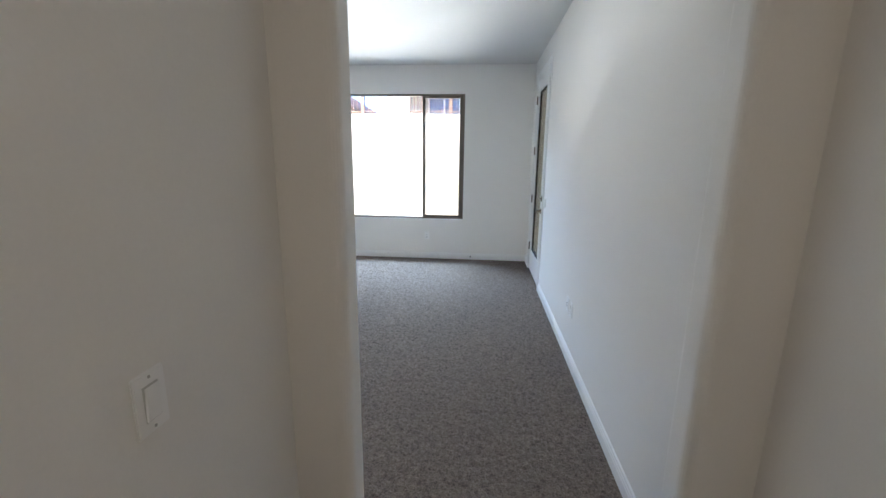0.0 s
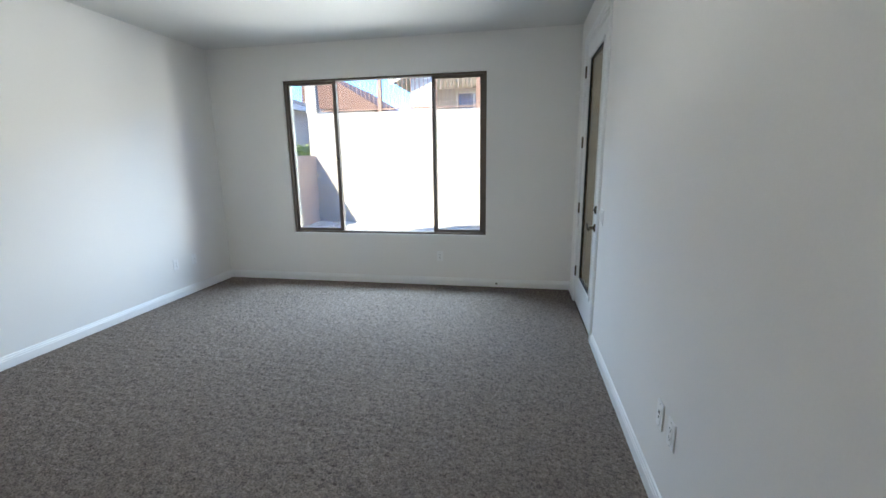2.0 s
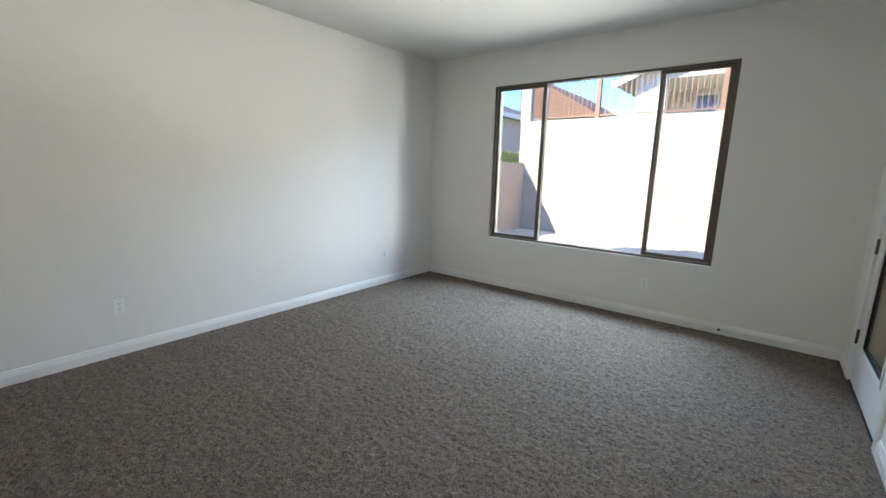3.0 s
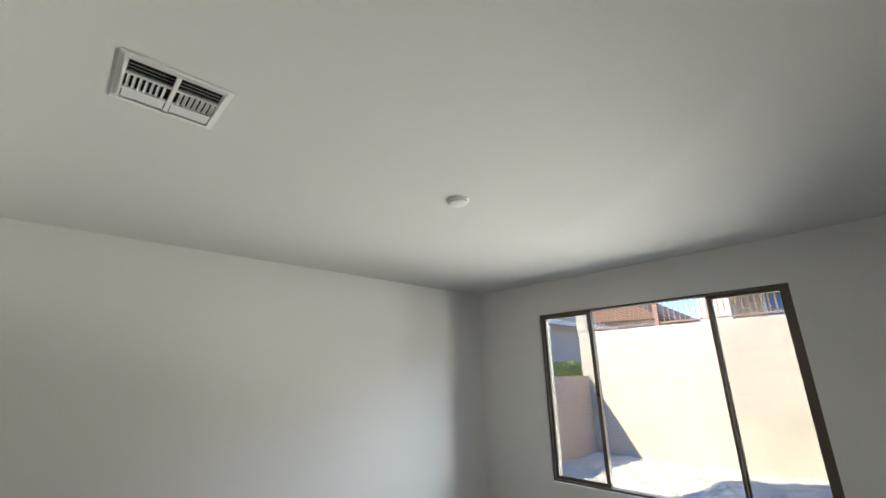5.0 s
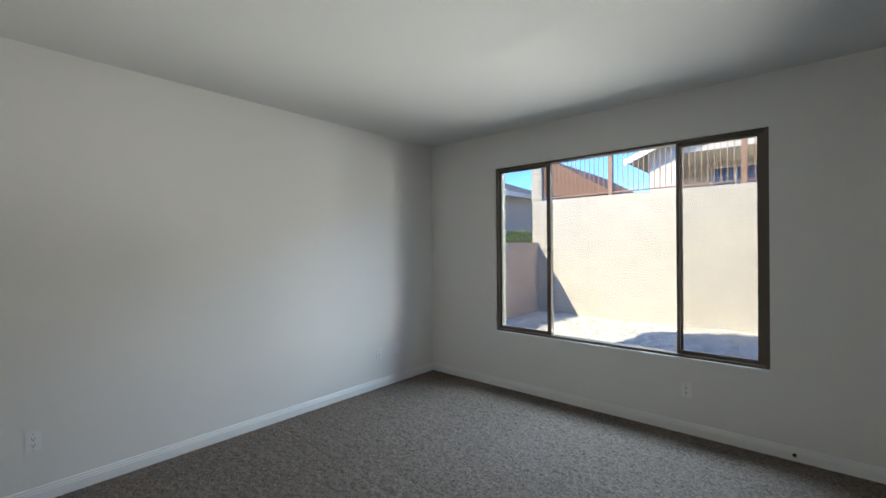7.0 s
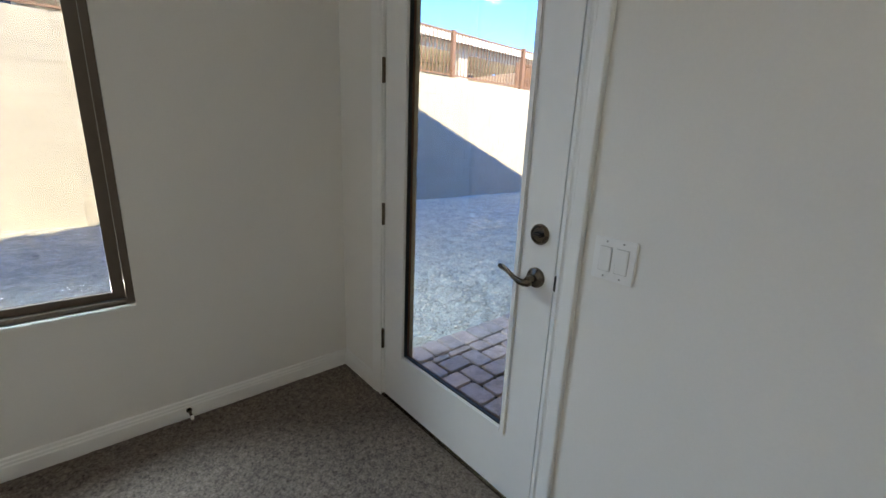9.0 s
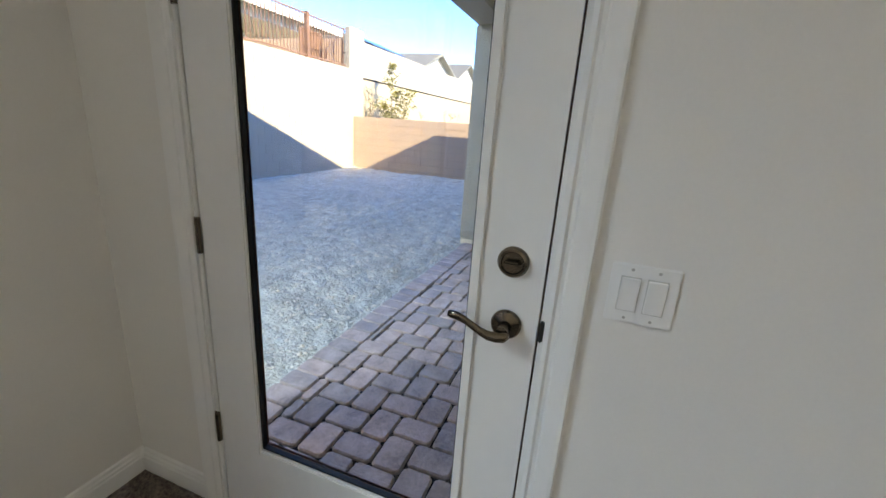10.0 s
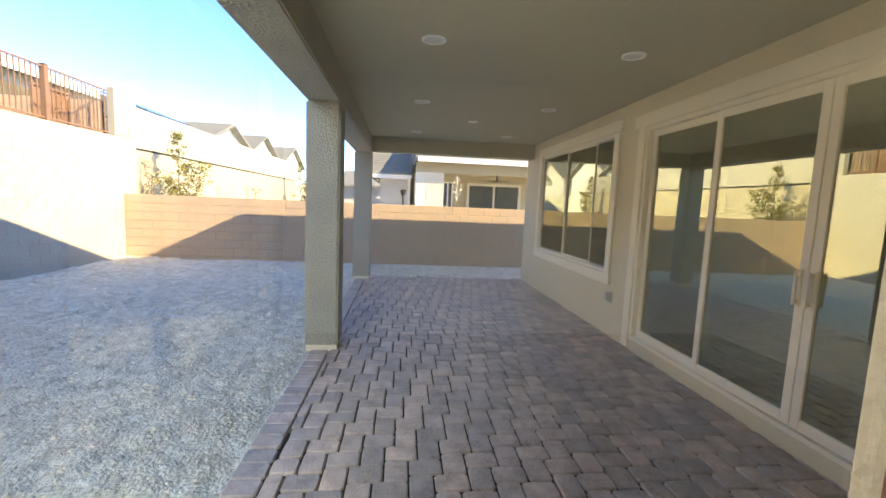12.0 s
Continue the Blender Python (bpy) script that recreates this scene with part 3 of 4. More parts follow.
pwin = thing("window_2", ((VX0 + VX1) / 2, PY - 0.05, VZ0), "tan three-part sliding window on the patio", "window", kind="structure")
part("window_frame", boxes([(VX0, VX0 + 0.04, PY - 0.08, PY + 0.004, VZ0, VZ1), (VX1 - 0.04, VX1, PY - 0.08, PY + 0.004, VZ0, VZ1), (VX0 + 0.04, VX1 - 0.04, PY - 0.08, PY + 0.004, VZ0, VZ0 + 0.035), (VX0 + 0.04, VX1 - 0.04, PY - 0.08, PY + 0.004, VZ1 - 0.035, VZ1)], 0.003), TAN_VINYL, pwin)
for a, b, dy in ((VX0 + 0.041, 5.33, -0.03), (5.29, 6.33, -0.05), (6.29, VX1 - 0.041, -0.03)):
    z0, z1, y0 = VZ0 + 0.036, VZ1 - 0.036, PY + dy
    s = part("sash", boxes([(a, a + 0.032, y0, y0 + 0.018, z0, z1), (b - 0.032, b, y0, y0 + 0.018, z0, z1), (a + 0.032, b - 0.032, y0, y0 + 0.018, z0, z0 + 0.03), (a + 0.032, b - 0.032, y0, y0 + 0.018, z1 - 0.03, z1)], 0.002), TAN_VINYL, pwin)
    part("pane", B(a + 0.033, b - 0.033, y0 + 0.006, y0 + 0.011, z0 + 0.031, z1 - 0.031), GLASS_DARK, s)
    if dy > -0.04:
        part("insect_screen", B(a + 0.01, b - 0.01, y0 + 0.022, y0 + 0.0235, z0, z1), SCREEN, s, "grey insect screen")

# great room behind the sliding door
solid("floor_great_room", B(0.3, 8.25, -9.0, PY - 0.2, -0.1, 0.0), GREAT_FLOOR, "pale floor of the dim room behind the sliding door", "floor")
solid("ceiling_great_room", B(0.2, 8.45, -9.1, PY - 0.2, H, H + 0.045), CEIL_PAINT, "plain ceiling of the dim room behind the sliding door", "ceiling")
solid("wall_great_room", boxes([(0.3, 8.45, -9.15, -9.0, -0.1, H), (8.25, 8.45, -9.0, PY - 0.2, -0.1, H), (0.2, 0.3, -9.0, PY - 0.2, -0.1, H)]), WALL_PAINT, "plain off-white walls of the room behind the sliding door", "wall")

# roof of the house: one broad gable facing the yard
solid("roof", prism(bmesh.new(), [Vector((x, -10.0, z)) for x, z in ((-4.75, 2.80), (9.06, 2.80), (9.06, 2.92), (2.155, 5.75), (-4.75, 2.92))], 10.15, Vector((0, 1, 0))), ROOF_TILE, "broad low-pitched gable roof of the house", "roof")
solid("wall_outer_rest", boxes([(X_W - 0.2, -1.42, -9.9, -4.94, -0.3, 2.79), (8.25, 8.45, -9.9, -9.15, -0.3, 2.79)]), STUCCO_TAN, "tan stucco outer walls of the rest of the house", "wall")

# ---- ground and yard ----
def spread(fine, far):
    return np.concatenate((-np.array(far[::-1]) + fine[0], fine, np.array(far) + fine[-1]))


rng = np.random.default_rng(11)
gx = spread(np.arange(-6.4, 10.41, 0.06), (0.5, 2, 6, 15, 40, 120, 400))
gy = spread(np.arange(-0.6, 5.71, 0.06), (0.5, 2, 6, 15, 40, 120, 400))
mx, my = np.meshgrid(gx, gy, indexing="ij")
inside = (mx > -6.4) & (mx < 10.4) & (my > -0.2) & (my < 5.7)
gz = np.full(mx.shape, GZ)
for i in range(mx.shape[0]):
    for j in range(mx.shape[1]):
        if inside[i, j]:
            x, y = mx[i, j], my[i, j]
            gz[i, j] += 0.035 * noise.noise((x * 0.8, y * 0.8, 3.0)) + 0.034 * noise.noise((x * 3.6, y * 3.6, 7.0)) + 0.024 * noise.noise((x * 8.0, y * 8.0, 1.0)) + rng.random() * 0.016
            if y < 0.25 and x > 0:
                gz[i, j] = min(gz[i, j], PZ - 0.02)
nx, ny = len(gx), len(gy)
idx = (np.arange(nx - 1)[:, None] * ny + np.arange(ny - 1)[None, :]).reshape(-1)
data = bpy.data.meshes.new("ground")
data.from_pydata(np.stack((mx, my, gz), -1).reshape(-1, 3).tolist(), [], np.stack((idx, idx + ny, idx + ny + 1, idx + 1), -1).tolist())
data.materials.append(GRAVEL)
tagged(new("ground", data), "pale grey crushed gravel yard, uneven", "ground", kind="structure")


def stones(count, x0, x1, y0, y1, r0, r1, seed):
    """Loose crushed stones, each a small uneven lump."""
    rng = np.random.default_rng(seed)
    base = np.array(((1, 0, 0), (-1, 0, 0), (0, 1, 0), (0, -1, 0), (0, 0, 1), (0, 0, -1)), float)
    tri = np.array(((0, 2, 4), (2, 1, 4), (1, 3, 4), (3, 0, 4), (2, 0, 5), (1, 2, 5), (3, 1, 5), (0, 3, 5)))
    verts, faces = [], []
    for k in range(count):
        x, y = rng.uniform(x0, x1), rng.uniform(y0, y1)
        r = r0 + (r1 - r0) * rng.random() ** 3
        a = rng.uniform(0, math.pi)
        p = base * rng.uniform(0.6, 1.15, (6, 3)) * r * np.array((1.2, 1.0, 0.65))
        c, s = math.cos(a), math.sin(a)
        p = np.stack((p[:, 0] * c - p[:, 1] * s + x, p[:, 0] * s + p[:, 1] * c + y, p[:, 2]), -1)
        p[:, 2] += GZ + 0.035 * noise.noise((x * 0.8, y * 0.8, 3.0)) + 0.034 * noise.noise((x * 3.6, y * 3.6, 7.0)) + 0.024 * noise.noise((x * 8.0, y * 8.0, 1.0)) + 0.008
        verts.append(p)
        faces.append(tri + 6 * k)
    data = bpy.data.meshes.new("gravel")
    data.from_pydata(np.concatenate(verts).tolist(), [], np.concatenate(faces).tolist())
    data.materials.append(STONE)
    return data


tagged(new("gravel", stones(26000, 0.4, 6.5, 0.08, 5.5, 0.006, 0.026, 5)), "loose pale crushed stones over the yard", "gravel", kind="stuff")
tagged(new("gravel", stones(7000, 6.5, 10.1, -3.4, 5.5, 0.008, 0.03, 6)), "loose pale crushed stones by the far fence", "gravel", kind="stuff")
tagged(new("gravel", stones(7000, -5.6, 0.4, 0.3, 5.5, 0.008, 0.03, 8)), "loose pale crushed stones below the window", "gravel", kind="stuff")

RY, RTOP, RX0, RX1 = 5.63, 2.66, -5.94, 10.72
solid("terrace_ground", boxes([(-5.9, 90, 5.86, 80, -0.3, 2.42)]), GRAVEL, "raised gravel ground of the lots behind the wall", "ground")


def fence_panel(x0, x1, z0, z1, y):
    """Iron view fence: posts, two rails and square pickets."""
    f = thing("iron_fence", ((x0 + x1) / 2, y, z0), "rust-brown iron view fence on top of the block wall", "fence")
    part("rail", B(x0, x1, y - 0.016, y + 0.016, z1 - 0.035, z1, bevel=0.003), RUST_IRON, f)
    part("rail", B(x0, x1, y - 0.016, y + 0.016, z0 + 0.045, z0 + 0.08, bevel=0.003), RUST_IRON, f)
    mesh = mesh_from("picket", B(-0.0085, 0.0085, -0.0085, 0.0085, z0 + 0.08, z1 - 0.035), RUST_IRON)
    n = round((x1 - x0) / 0.107)
    for i in range(1, n):
        p = new("picket", mesh)
        p.parent = f
        p.matrix_parent_inverse = f.matrix_basis.inverted()
        p.location = (x0 + (x1 - x0) * i / n, y, 0)
    return f


posts = [-4.02, -1.58, 0.88, 3.34, 5.80, 8.30]
stops = [RX0 + 0.30] + posts + [9.98]
for i, x in enumerate(posts):
    f = thing("fence_post", (x, RY + 0.1, RTOP), "square rust-brown steel fence post", "fence post", "view fence posts")
    part("shaft", B(x - 0.05, x + 0.05, RY + 0.04, RY + 0.14, RTOP, 3.66, bevel=0.006), RUST_IRON, f)
    part("cap", B(x - 0.056, x + 0.056, RY + 0.034, RY + 0.146, 3.66, 3.675, bevel=0.004), RUST_IRON, f)
for a, b in zip(stops, stops[1:]):
    fence_panel(a + 0.051, b - 0.051, RTOP, 3.64, RY + 0.09)

gate = thing("metal_gate", (9.55, RY + 0.9, 2.42), "rust-brown braced metal gate behind the view fence", "gate")
part("gate_frame", boxes([(9.02, 9.07, RY + 0.88, RY + 0.92, 2.42, 3.52), (9.93, 9.98, RY + 0.88, RY + 0.92, 2.42, 3.52), (9.07, 9.93, RY + 0.88, RY + 0.92, 3.47, 3.52), (9.07, 9.93, RY + 0.88, RY + 0.92, 2.50, 2.55)]), RUST_IRON, gate)
bm = bmesh.new()
rod(bm, (9.06, RY + 0.87, 2.56), (9.94, RY + 0.87, 3.46), 0.025, seg=6)
part("brace", bm, RUST_IRON, gate)
for i in range(6):
    part("board", B(9.08 + 0.142 * i, 9.21 + 0.142 * i, RY + 0.925, RY + 0.945, 2.44, 3.50), RUST_IRON, gate)

# ---- buildings round about ----
def roofed(outline, y0, depth, mat, name, parent):
    return part(name, prism(bmesh.new(), [Vector((x, y0, z)) for x, z in outline], depth, Vector((0, 1, 0))), mat, parent)


def pane_window(parent, face, a0, a1, z0, z1, at, out):
    """A framed window set on a wall; face 'x' or 'y' names the axis across the wall, out the side that it faces."""
    def bar(p0, p1, q0, q1, d0, d1):
        lo, hi = sorted((at + out * d0, at + out * d1))
        return (lo, hi, p0, p1, q0, q1) if face == "x" else (p0, p1, lo, hi, q0, q1)
    w = part("window", boxes([bar(a0, a0 + 0.06, z0, z1, 0, 0.04), bar(a1 - 0.06, a1, z0, z1, 0, 0.04), bar(a0 + 0.06, a1 - 0.06, z0, z0 + 0.06, 0, 0.04), bar(a0 + 0.06, a1 - 0.06, z1 - 0.06, z1, 0, 0.04), bar((a0 + a1) / 2 - 0.03, (a0 + a1) / 2 + 0.03, z0 + 0.06, z1 - 0.06, 0, 0.035)]), FASCIA, parent)
    part("pane", boxes([bar(a0 + 0.06, a1 - 0.06, z0 + 0.06, z1 - 0.06, 0.004, 0.010)]), SOLAR, w, "dark window glass")
    return w


# house on the terrace behind the wall
h = thing("house", (4.0, 12.0, 2.42), "tan single-storey house with a covered porch on the raised lot", "house")
part("wall", boxes([(-3.9, 13.0, 11.2, 18.0, 2.4, 4.6)]), HOUSE_WALL, h)
part("beam", boxes([(-4.1, 13.2, 9.0, 9.25, 4.02, 4.35)]), HOUSE_PALE, h)
for x, wide in ((-4.05, 0.76), (0.2, 0.42), (4.6, 0.42), (9.0, 0.42), (12.8, 0.42)):
    part("column", B(x, x + wide, 9.0, 9.42, 2.4, 4.02), HOUSE_PALE, h)
part("porch_ceiling", boxes([(-4.1, 13.2, 9.25, 11.2, 4.02, 4.06)]), HOUSE_WALL, h)
part("fascia", boxes([(1.6, 13.9, 8.50, 8.55, 4.22, 4.46)]), FASCIA, h)
roof = part("roof", prism(bmesh.new(), [Vector((1.6, y, z)) for y, z in ((8.55, 4.30), (8.55, 4.46), (13.8, 6.1), (19.0, 4.46), (19.0, 4.30))], 12.3, Vector((1, 0, 0))), ROOF_TILE, h)
gable = roofed([(-4.1, 4.06), (1.6, 4.06), (1.6, 4.12), (-1.25, 5.25), (-4.1, 4.12)], 9.02, 3.0, HOUSE_PALE, "gable", h)
roofed([(-4.65, 3.98), (-4.6, 3.90), (-1.25, 5.27), (2.1, 3.90), (2.15, 3.98), (-1.25, 5.42)], 8.55, 9.0, ROOF_TILE, "gable_roof", h)
roofed([(-4.66, 3.94), (-4.6, 3.80), (-1.25, 5.17), (2.1, 3.80), (2.16, 3.94), (-1.25, 5.34)], 8.50, 0.05, FASCIA, "rake_board", h)
for a in (-2.9, -0.9, 3.0, 7.0, 10.6):
    pane_window(h, "y", a, a + 1.3, 3.0, 3.9, 11.2, -1)

# brown-roofed house further back
h = thing("house", (-8.8, 17.0, GZ), "house with a brown tile roof behind the terrace", "house")
part("wall", boxes([(-10.3, -7.2, 14.5, 21, GZ - 0.1, 3.9)]), HOUSE_WALL, h)
roofed([(-10.5, 3.9), (-6.9, 3.75), (-6.9, 3.90), (-9.97, 5.72), (-10.5, 5.72)], 14.0, 8.0, ROOF_RED, "roof", h)

# neighbour beside the yard
h = thing("house", (-12.0, 9.0, GZ), "grey stucco neighbouring house beyond the side fence", "house")
part("wall", boxes([(-16, -9.0, -4, 13.4, GZ - 0.2, 3.42)]), HOUSE_PALE, h)
part("fascia", boxes([(-8.62, -8.56, -4.5, 13.9, 3.34, 3.52)]), FASCIA, h)
roofed_side = prism(bmesh.new(), [Vector((x, -4.5, z)) for x, z in ((-8.62, 3.40), (-8.62, 3.54), (-12.5, 4.9), (-16.4, 3.54), (-16.4, 3.40))], 18.4, Vector((0, 1, 0)))
part("roof", roofed_side, ROOF_TILE, h)
pane_window(h, "x", 7.2, 8.6, 1.4, 2.6, -9.0, 1)

# house beyond the far fence
h = thing("house", (20.0, -4.0, GZ), "tan neighbouring house with a covered patio and sliding door", "house")
part("wall", boxes([(19.6, 27, -16, -1.2, GZ - 0.2, 3.2)]), NEIGHBOUR_TAN, h)
part("beam", boxes([(17.0, 17.35, -12, -1.35, 2.72, 3.12)]), NEIGHBOUR_TAN, h)
part("side_wall", boxes([(17.0, 19.6, -1.75, -1.35, GZ, 2.72)]), HOUSE_PALE, h)
part("column", B(17.0, 17.4, -2.5, -1.76, GZ, 2.72), HOUSE_WALL, h)
part("patio_ceiling", boxes([(17.35, 19.6, -12, -1.75, 2.80, 2.84)]), NEIGHBOUR_TAN, h)
part("fascia", boxes([(16.5, 16.55, -12.4, -1.4, 3.10, 3.30)]), FASCIA, h, "sunlit pale fascia board")
part("roof", prism(bmesh.new(), [Vector((x, -16.4, z)) for x, z in ((16.55, 3.14), (16.55, 3.30), (22.5, 5.2), (28.0, 3.30), (28.0, 3.14))], 15.1, Vector((0, 1, 0))), ROOF_TILE, h)
s = part("sliding_door", boxes([(19.52, 19.6, -6.5, -6.38, 0.1, 2.5), (19.52, 19.6, -3.98, -3.86, 0.1, 2.5), (19.52, 19.6, -6.38, -3.98, 2.38, 2.5), (19.53, 19.59, -5.22, -5.14, 0.1, 2.38)]), HOUSE_WALL, h)
part("pane", boxes([(19.55, 19.57, -6.37, -5.22, 0.1, 2.37), (19.55, 19.57, -5.14, -3.99, 0.1, 2.37)]), DARK_PANE, s)
pane_window(h, "x", -3.2, -2.7, 0.9, 2.5, 19.6, -1)
bm = bmesh.new()
rod(bm, (18.2, -5.0, 2.79), (18.2, -5.0, 2.52), 0.05)
for k in range(5):
    a = 2 * math.pi * k / 5
    prism(bm, [Vector((18.2 + math.cos(a + d) * r, -5.0 + math.sin(a + d) * r, 2.54)) for r, d in ((0.1, 0.3), (0.62, 0.12), (0.62, -0.12), (0.1, -0.3))], 0.012)
part("ceiling_fan", bm, DARK_SLOT, h)
# wing whose roof is laid in rows of tile, without panels
h2 = thing("house", (24.0, 1.5, GZ), "pale house wing with tile courses on its roof", "house")
part("wall", boxes([(19.0, 26, -1.15, 0.2, GZ, 2.55)]), HOUSE_PALE, h2)
part("fascia", boxes([(18.5, 18.55, -1.2, 0.75, 2.48, 2.66)]), FASCIA, h2)
part("roof", prism(bmesh.new(), [Vector((x, -1.2, z)) for x, z in ((18.55, 2.56), (18.55, 2.68), (21.5, 4.1), (26, 2.68), (26, 2.56))], 1.9, Vector((0, 1, 0))), ROOF_TILE, h2)
for i in range(11):
    a0 = 18.50 + 0.27 * i
    zf = lambda x: 2.70 + (x - 18.55) * 0.481
    bm = bmesh.new()
    prism(bm, [Vector((a0, -1.22, zf(a0))), Vector((a0 + 0.30, -1.22, zf(a0 + 0.30) - 0.03)), Vector((a0 + 0.30, 0.72, zf(a0 + 0.30) - 0.03)), Vector((a0, 0.72, zf(a0)))], 0.05)
    part("tile_course", bm, ROOF_TILE, h2)
for i in range(6):
    bm = bmesh.new()
    bmesh.ops.create_icosphere(bm, subdivisions=1, radius=0.045, matrix=Matrix.Translation((18.48, -1.05 + 0.27 * i, 2.40 - 0.03 * (i % 2))))
    part("string_light", bm, FASCIA, h2)
part("downspout", boxes([(18.86, 18.95, -1.16, -1.05, GZ, 2.6)]), FASCIA, h2)
h3 = thing("house", (30.0, 4.0, GZ), "small distant pale houses beyond the neighbours", "house", "distant houses")
part("wall", boxes([(29.0, 36.0, 0.3, 3.4, GZ, 2.4)]), HOUSE_PALE, h3)
part("roof", prism(bmesh.new(), [Vector((x, 0.0, z)) for x, z in ((28.5, 2.35), (28.5, 2.5), (32.5, 3.7), (36.5, 2.5), (36.5, 2.35))], 3.6, Vector((0, 1, 0))), ROOF_TILE, h3)
h4 = thing("house", (42.0, 8.0, GZ), "small distant house with a brown roof", "house", "distant houses")
part("wall", boxes([(40.0, 48.0, 2.0, 5.3, GZ, 2.3)]), HOUSE_PALE, h4)
part("roof", prism(bmesh.new(), [Vector((x, 1.6, z)) for x, z in ((39.5, 2.3), (39.5, 2.5), (44, 4.1), (48.5, 2.5), (48.5, 2.3))], 4.0, Vector((0, 1, 0))), ROOF_RED, h4)
# hanging garden ornament under the neighbour's beam
orn = thing("wind_spinner", (16.9, -3.05, 2.72), "white hanging wind spinner under the neighbour's beam", "ornament")
bm = bmesh.new()
rod(bm, (16.9, -3.05, 2.72), (16.9, -3.05, 1.6), 0.008, seg=6)
for k in range(34):
    t = k / 33
    a = t * 9 * math.pi
    r = 0.16 * math.sin(math.pi * t) + 0.03
    z = 2.6 - 0.9 * t
    bmesh.ops.create_icosphere(bm, subdivisions=1, radius=0.028, matrix=Matrix.Translation((16.9 + r * math.cos(a), -3.05 + r * math.sin(a), z)))
part("spiral", bm, FASCIA, orn)
post = thing("patio_heater", (16.0, -0.85, GZ), "slim dark patio heater beyond the fence", "heater")
bm = bmesh.new()
rod(bm, (16, -0.85, GZ), (16, -0.85, 1.78), 0.035)
part("pole", bm, DARK_SLOT, post)
part("head", lathe(bmesh.new(), ((0.06, 1.70), (0.11, 1.86), (0.14, 1.9), (0.0, 1.96)), Matrix.Translation((16, -0.85, 0))), DARK_SLOT, post)

# low house close behind the wall of the next lot
h = thing("house", (19.5, 10.5, 2.42), "pale house with low grey roof and solar panels", "house")
part("wall", boxes([(16.4, 22.6, 8.7, 12.4, 2.4, 4.16)]), HOUSE_PALE, h)
part("roof", prism(bmesh.new(), [Vector((16.0, y, z)) for y, z in ((8.2, 4.06), (8.2, 4.18), (10.5, 5.02), (12.8, 4.18), (12.8, 4.06))], 7.0, Vector((1, 0, 0))), ROOF_TILE, h)
for i in range(3):
    part("solar_panel", prism(bmesh.new(), [Vector((16.6 + 1.05 * i, y, z)) for y, z in ((8.7, 4.42), (8.7, 4.46), (10.3, 5.05), (10.3, 5.01))], 1.0, Vector((1, 0, 0))), SOLAR, h)

# row of gabled houses beyond, on the raised lots
for x0, w, y0, z_e, z_p in ((26.5, 8.5, 11.5, 4.6, 6.4), (35.5, 8.0, 12.0, 4.9, 6.9), (47.0, 9.0, 12.5, 5.2, 7.4)):
    h = thing("house", (x0 + w / 2, y0, 2.42), "pale distant house with a grey tile gable roof", "house", "distant houses")
    part("wall", boxes([(x0, x0 + w, y0, y0 + 12, 2.4, z_e)]), HOUSE_PALE, h)
    roofed([(x0, z_e), (x0 + w, z_e), (x0 + w / 2, z_p - 0.15)], y0, 3.0, HOUSE_PALE, "gable", h)
    roofed([(x0 - 0.5, z_e - 0.05), (x0 - 0.45, z_e - 0.16), (x0 + w / 2, z_p - 0.15), (x0 + w + 0.45, z_e - 0.16), (x0 + w + 0.5, z_e - 0.05), (x0 + w / 2, z_p)], y0 - 0.5, 13.0, ROOF_TILE, "roof", h)


# ---- trees and hedge beyond the fence ----
def tree(at, height, shape, stems, clusters, leaves, mat, seed, label, leaf=0.045, bare=0.3):
    """A young tree. shape: (height share, crown radius) pairs; stems: (lean x, lean y, share of height); leaves: leaves in a cluster."""
    rng = random.Random(seed)
    t = thing("tree", at, label, "tree")
    trunk, tips, base = bmesh.new(), [], Vector(at)
    for lean_x, lean_y, share in stems:
        p, r, n = base.copy(), 0.030 * (0.6 + 0.4 * share), 15
        for i in range(n):
            f = (i + 1) / n * share
            q = base + Vector((lean_x * f + rng.uniform(-0.03, 0.03), lean_y * f ** 1.3 + rng.uniform(-0.03, 0.03), height * f))
            rod(trunk, p, q, r, r * 0.9, 7)
            wide = float(np.interp(f, [k for k, _ in shape], [w for _, w in shape]))
            if f > bare:
                for _ in range(clusters):
                    a = rng.uniform(0, 2 * math.pi)
                    e = q + Vector((math.cos(a), math.sin(a), rng.uniform(0.15, 0.9))) * wide * rng.uniform(0.35, 1.0)
                    rod(trunk, q, e, r * 0.35, r * 0.12, 5)
                    tips += [q.lerp(e, rng.uniform(0.4, 0.8)), e]
            p, r = q, r * 0.9
        tips += [p, p]
    part("trunk", trunk, BARK, t)
    verts, faces = [], []
    for c0 in tips:
        for _ in range(rng.randint(leaves // 3, leaves)):
            c = c0 + Vector((rng.gauss(0, 0.055), rng.gauss(0, 0.055), rng.gauss(0, 0.05)))
            u = Vector((rng.gauss(0, 1), rng.gauss(0, 1), rng.gauss(0, 0.7))).normalized()
            w = u.cross(Vector((rng.gauss(0, 1), rng.gauss(0, 1), rng.gauss(0, 1)))).normalized()
            s = leaf * rng.uniform(0.6, 1.15)
            k = len(verts)
            verts += [c - u * s, c - u * s * 0.2 + w * s * 0.42, c + u * s, c - u * s * 0.2 - w * s * 0.42]
            faces.append((k, k + 1, k + 2, k + 3))
    data = bpy.data.meshes.new("crown")
    data.from_pydata([tuple(v) for v in verts], [], faces)
    data.materials.append(mat)
    crown = new("crown", data)
    crown.parent = t
    crown.matrix_parent_inverse = t.matrix_basis.inverted()
    return t


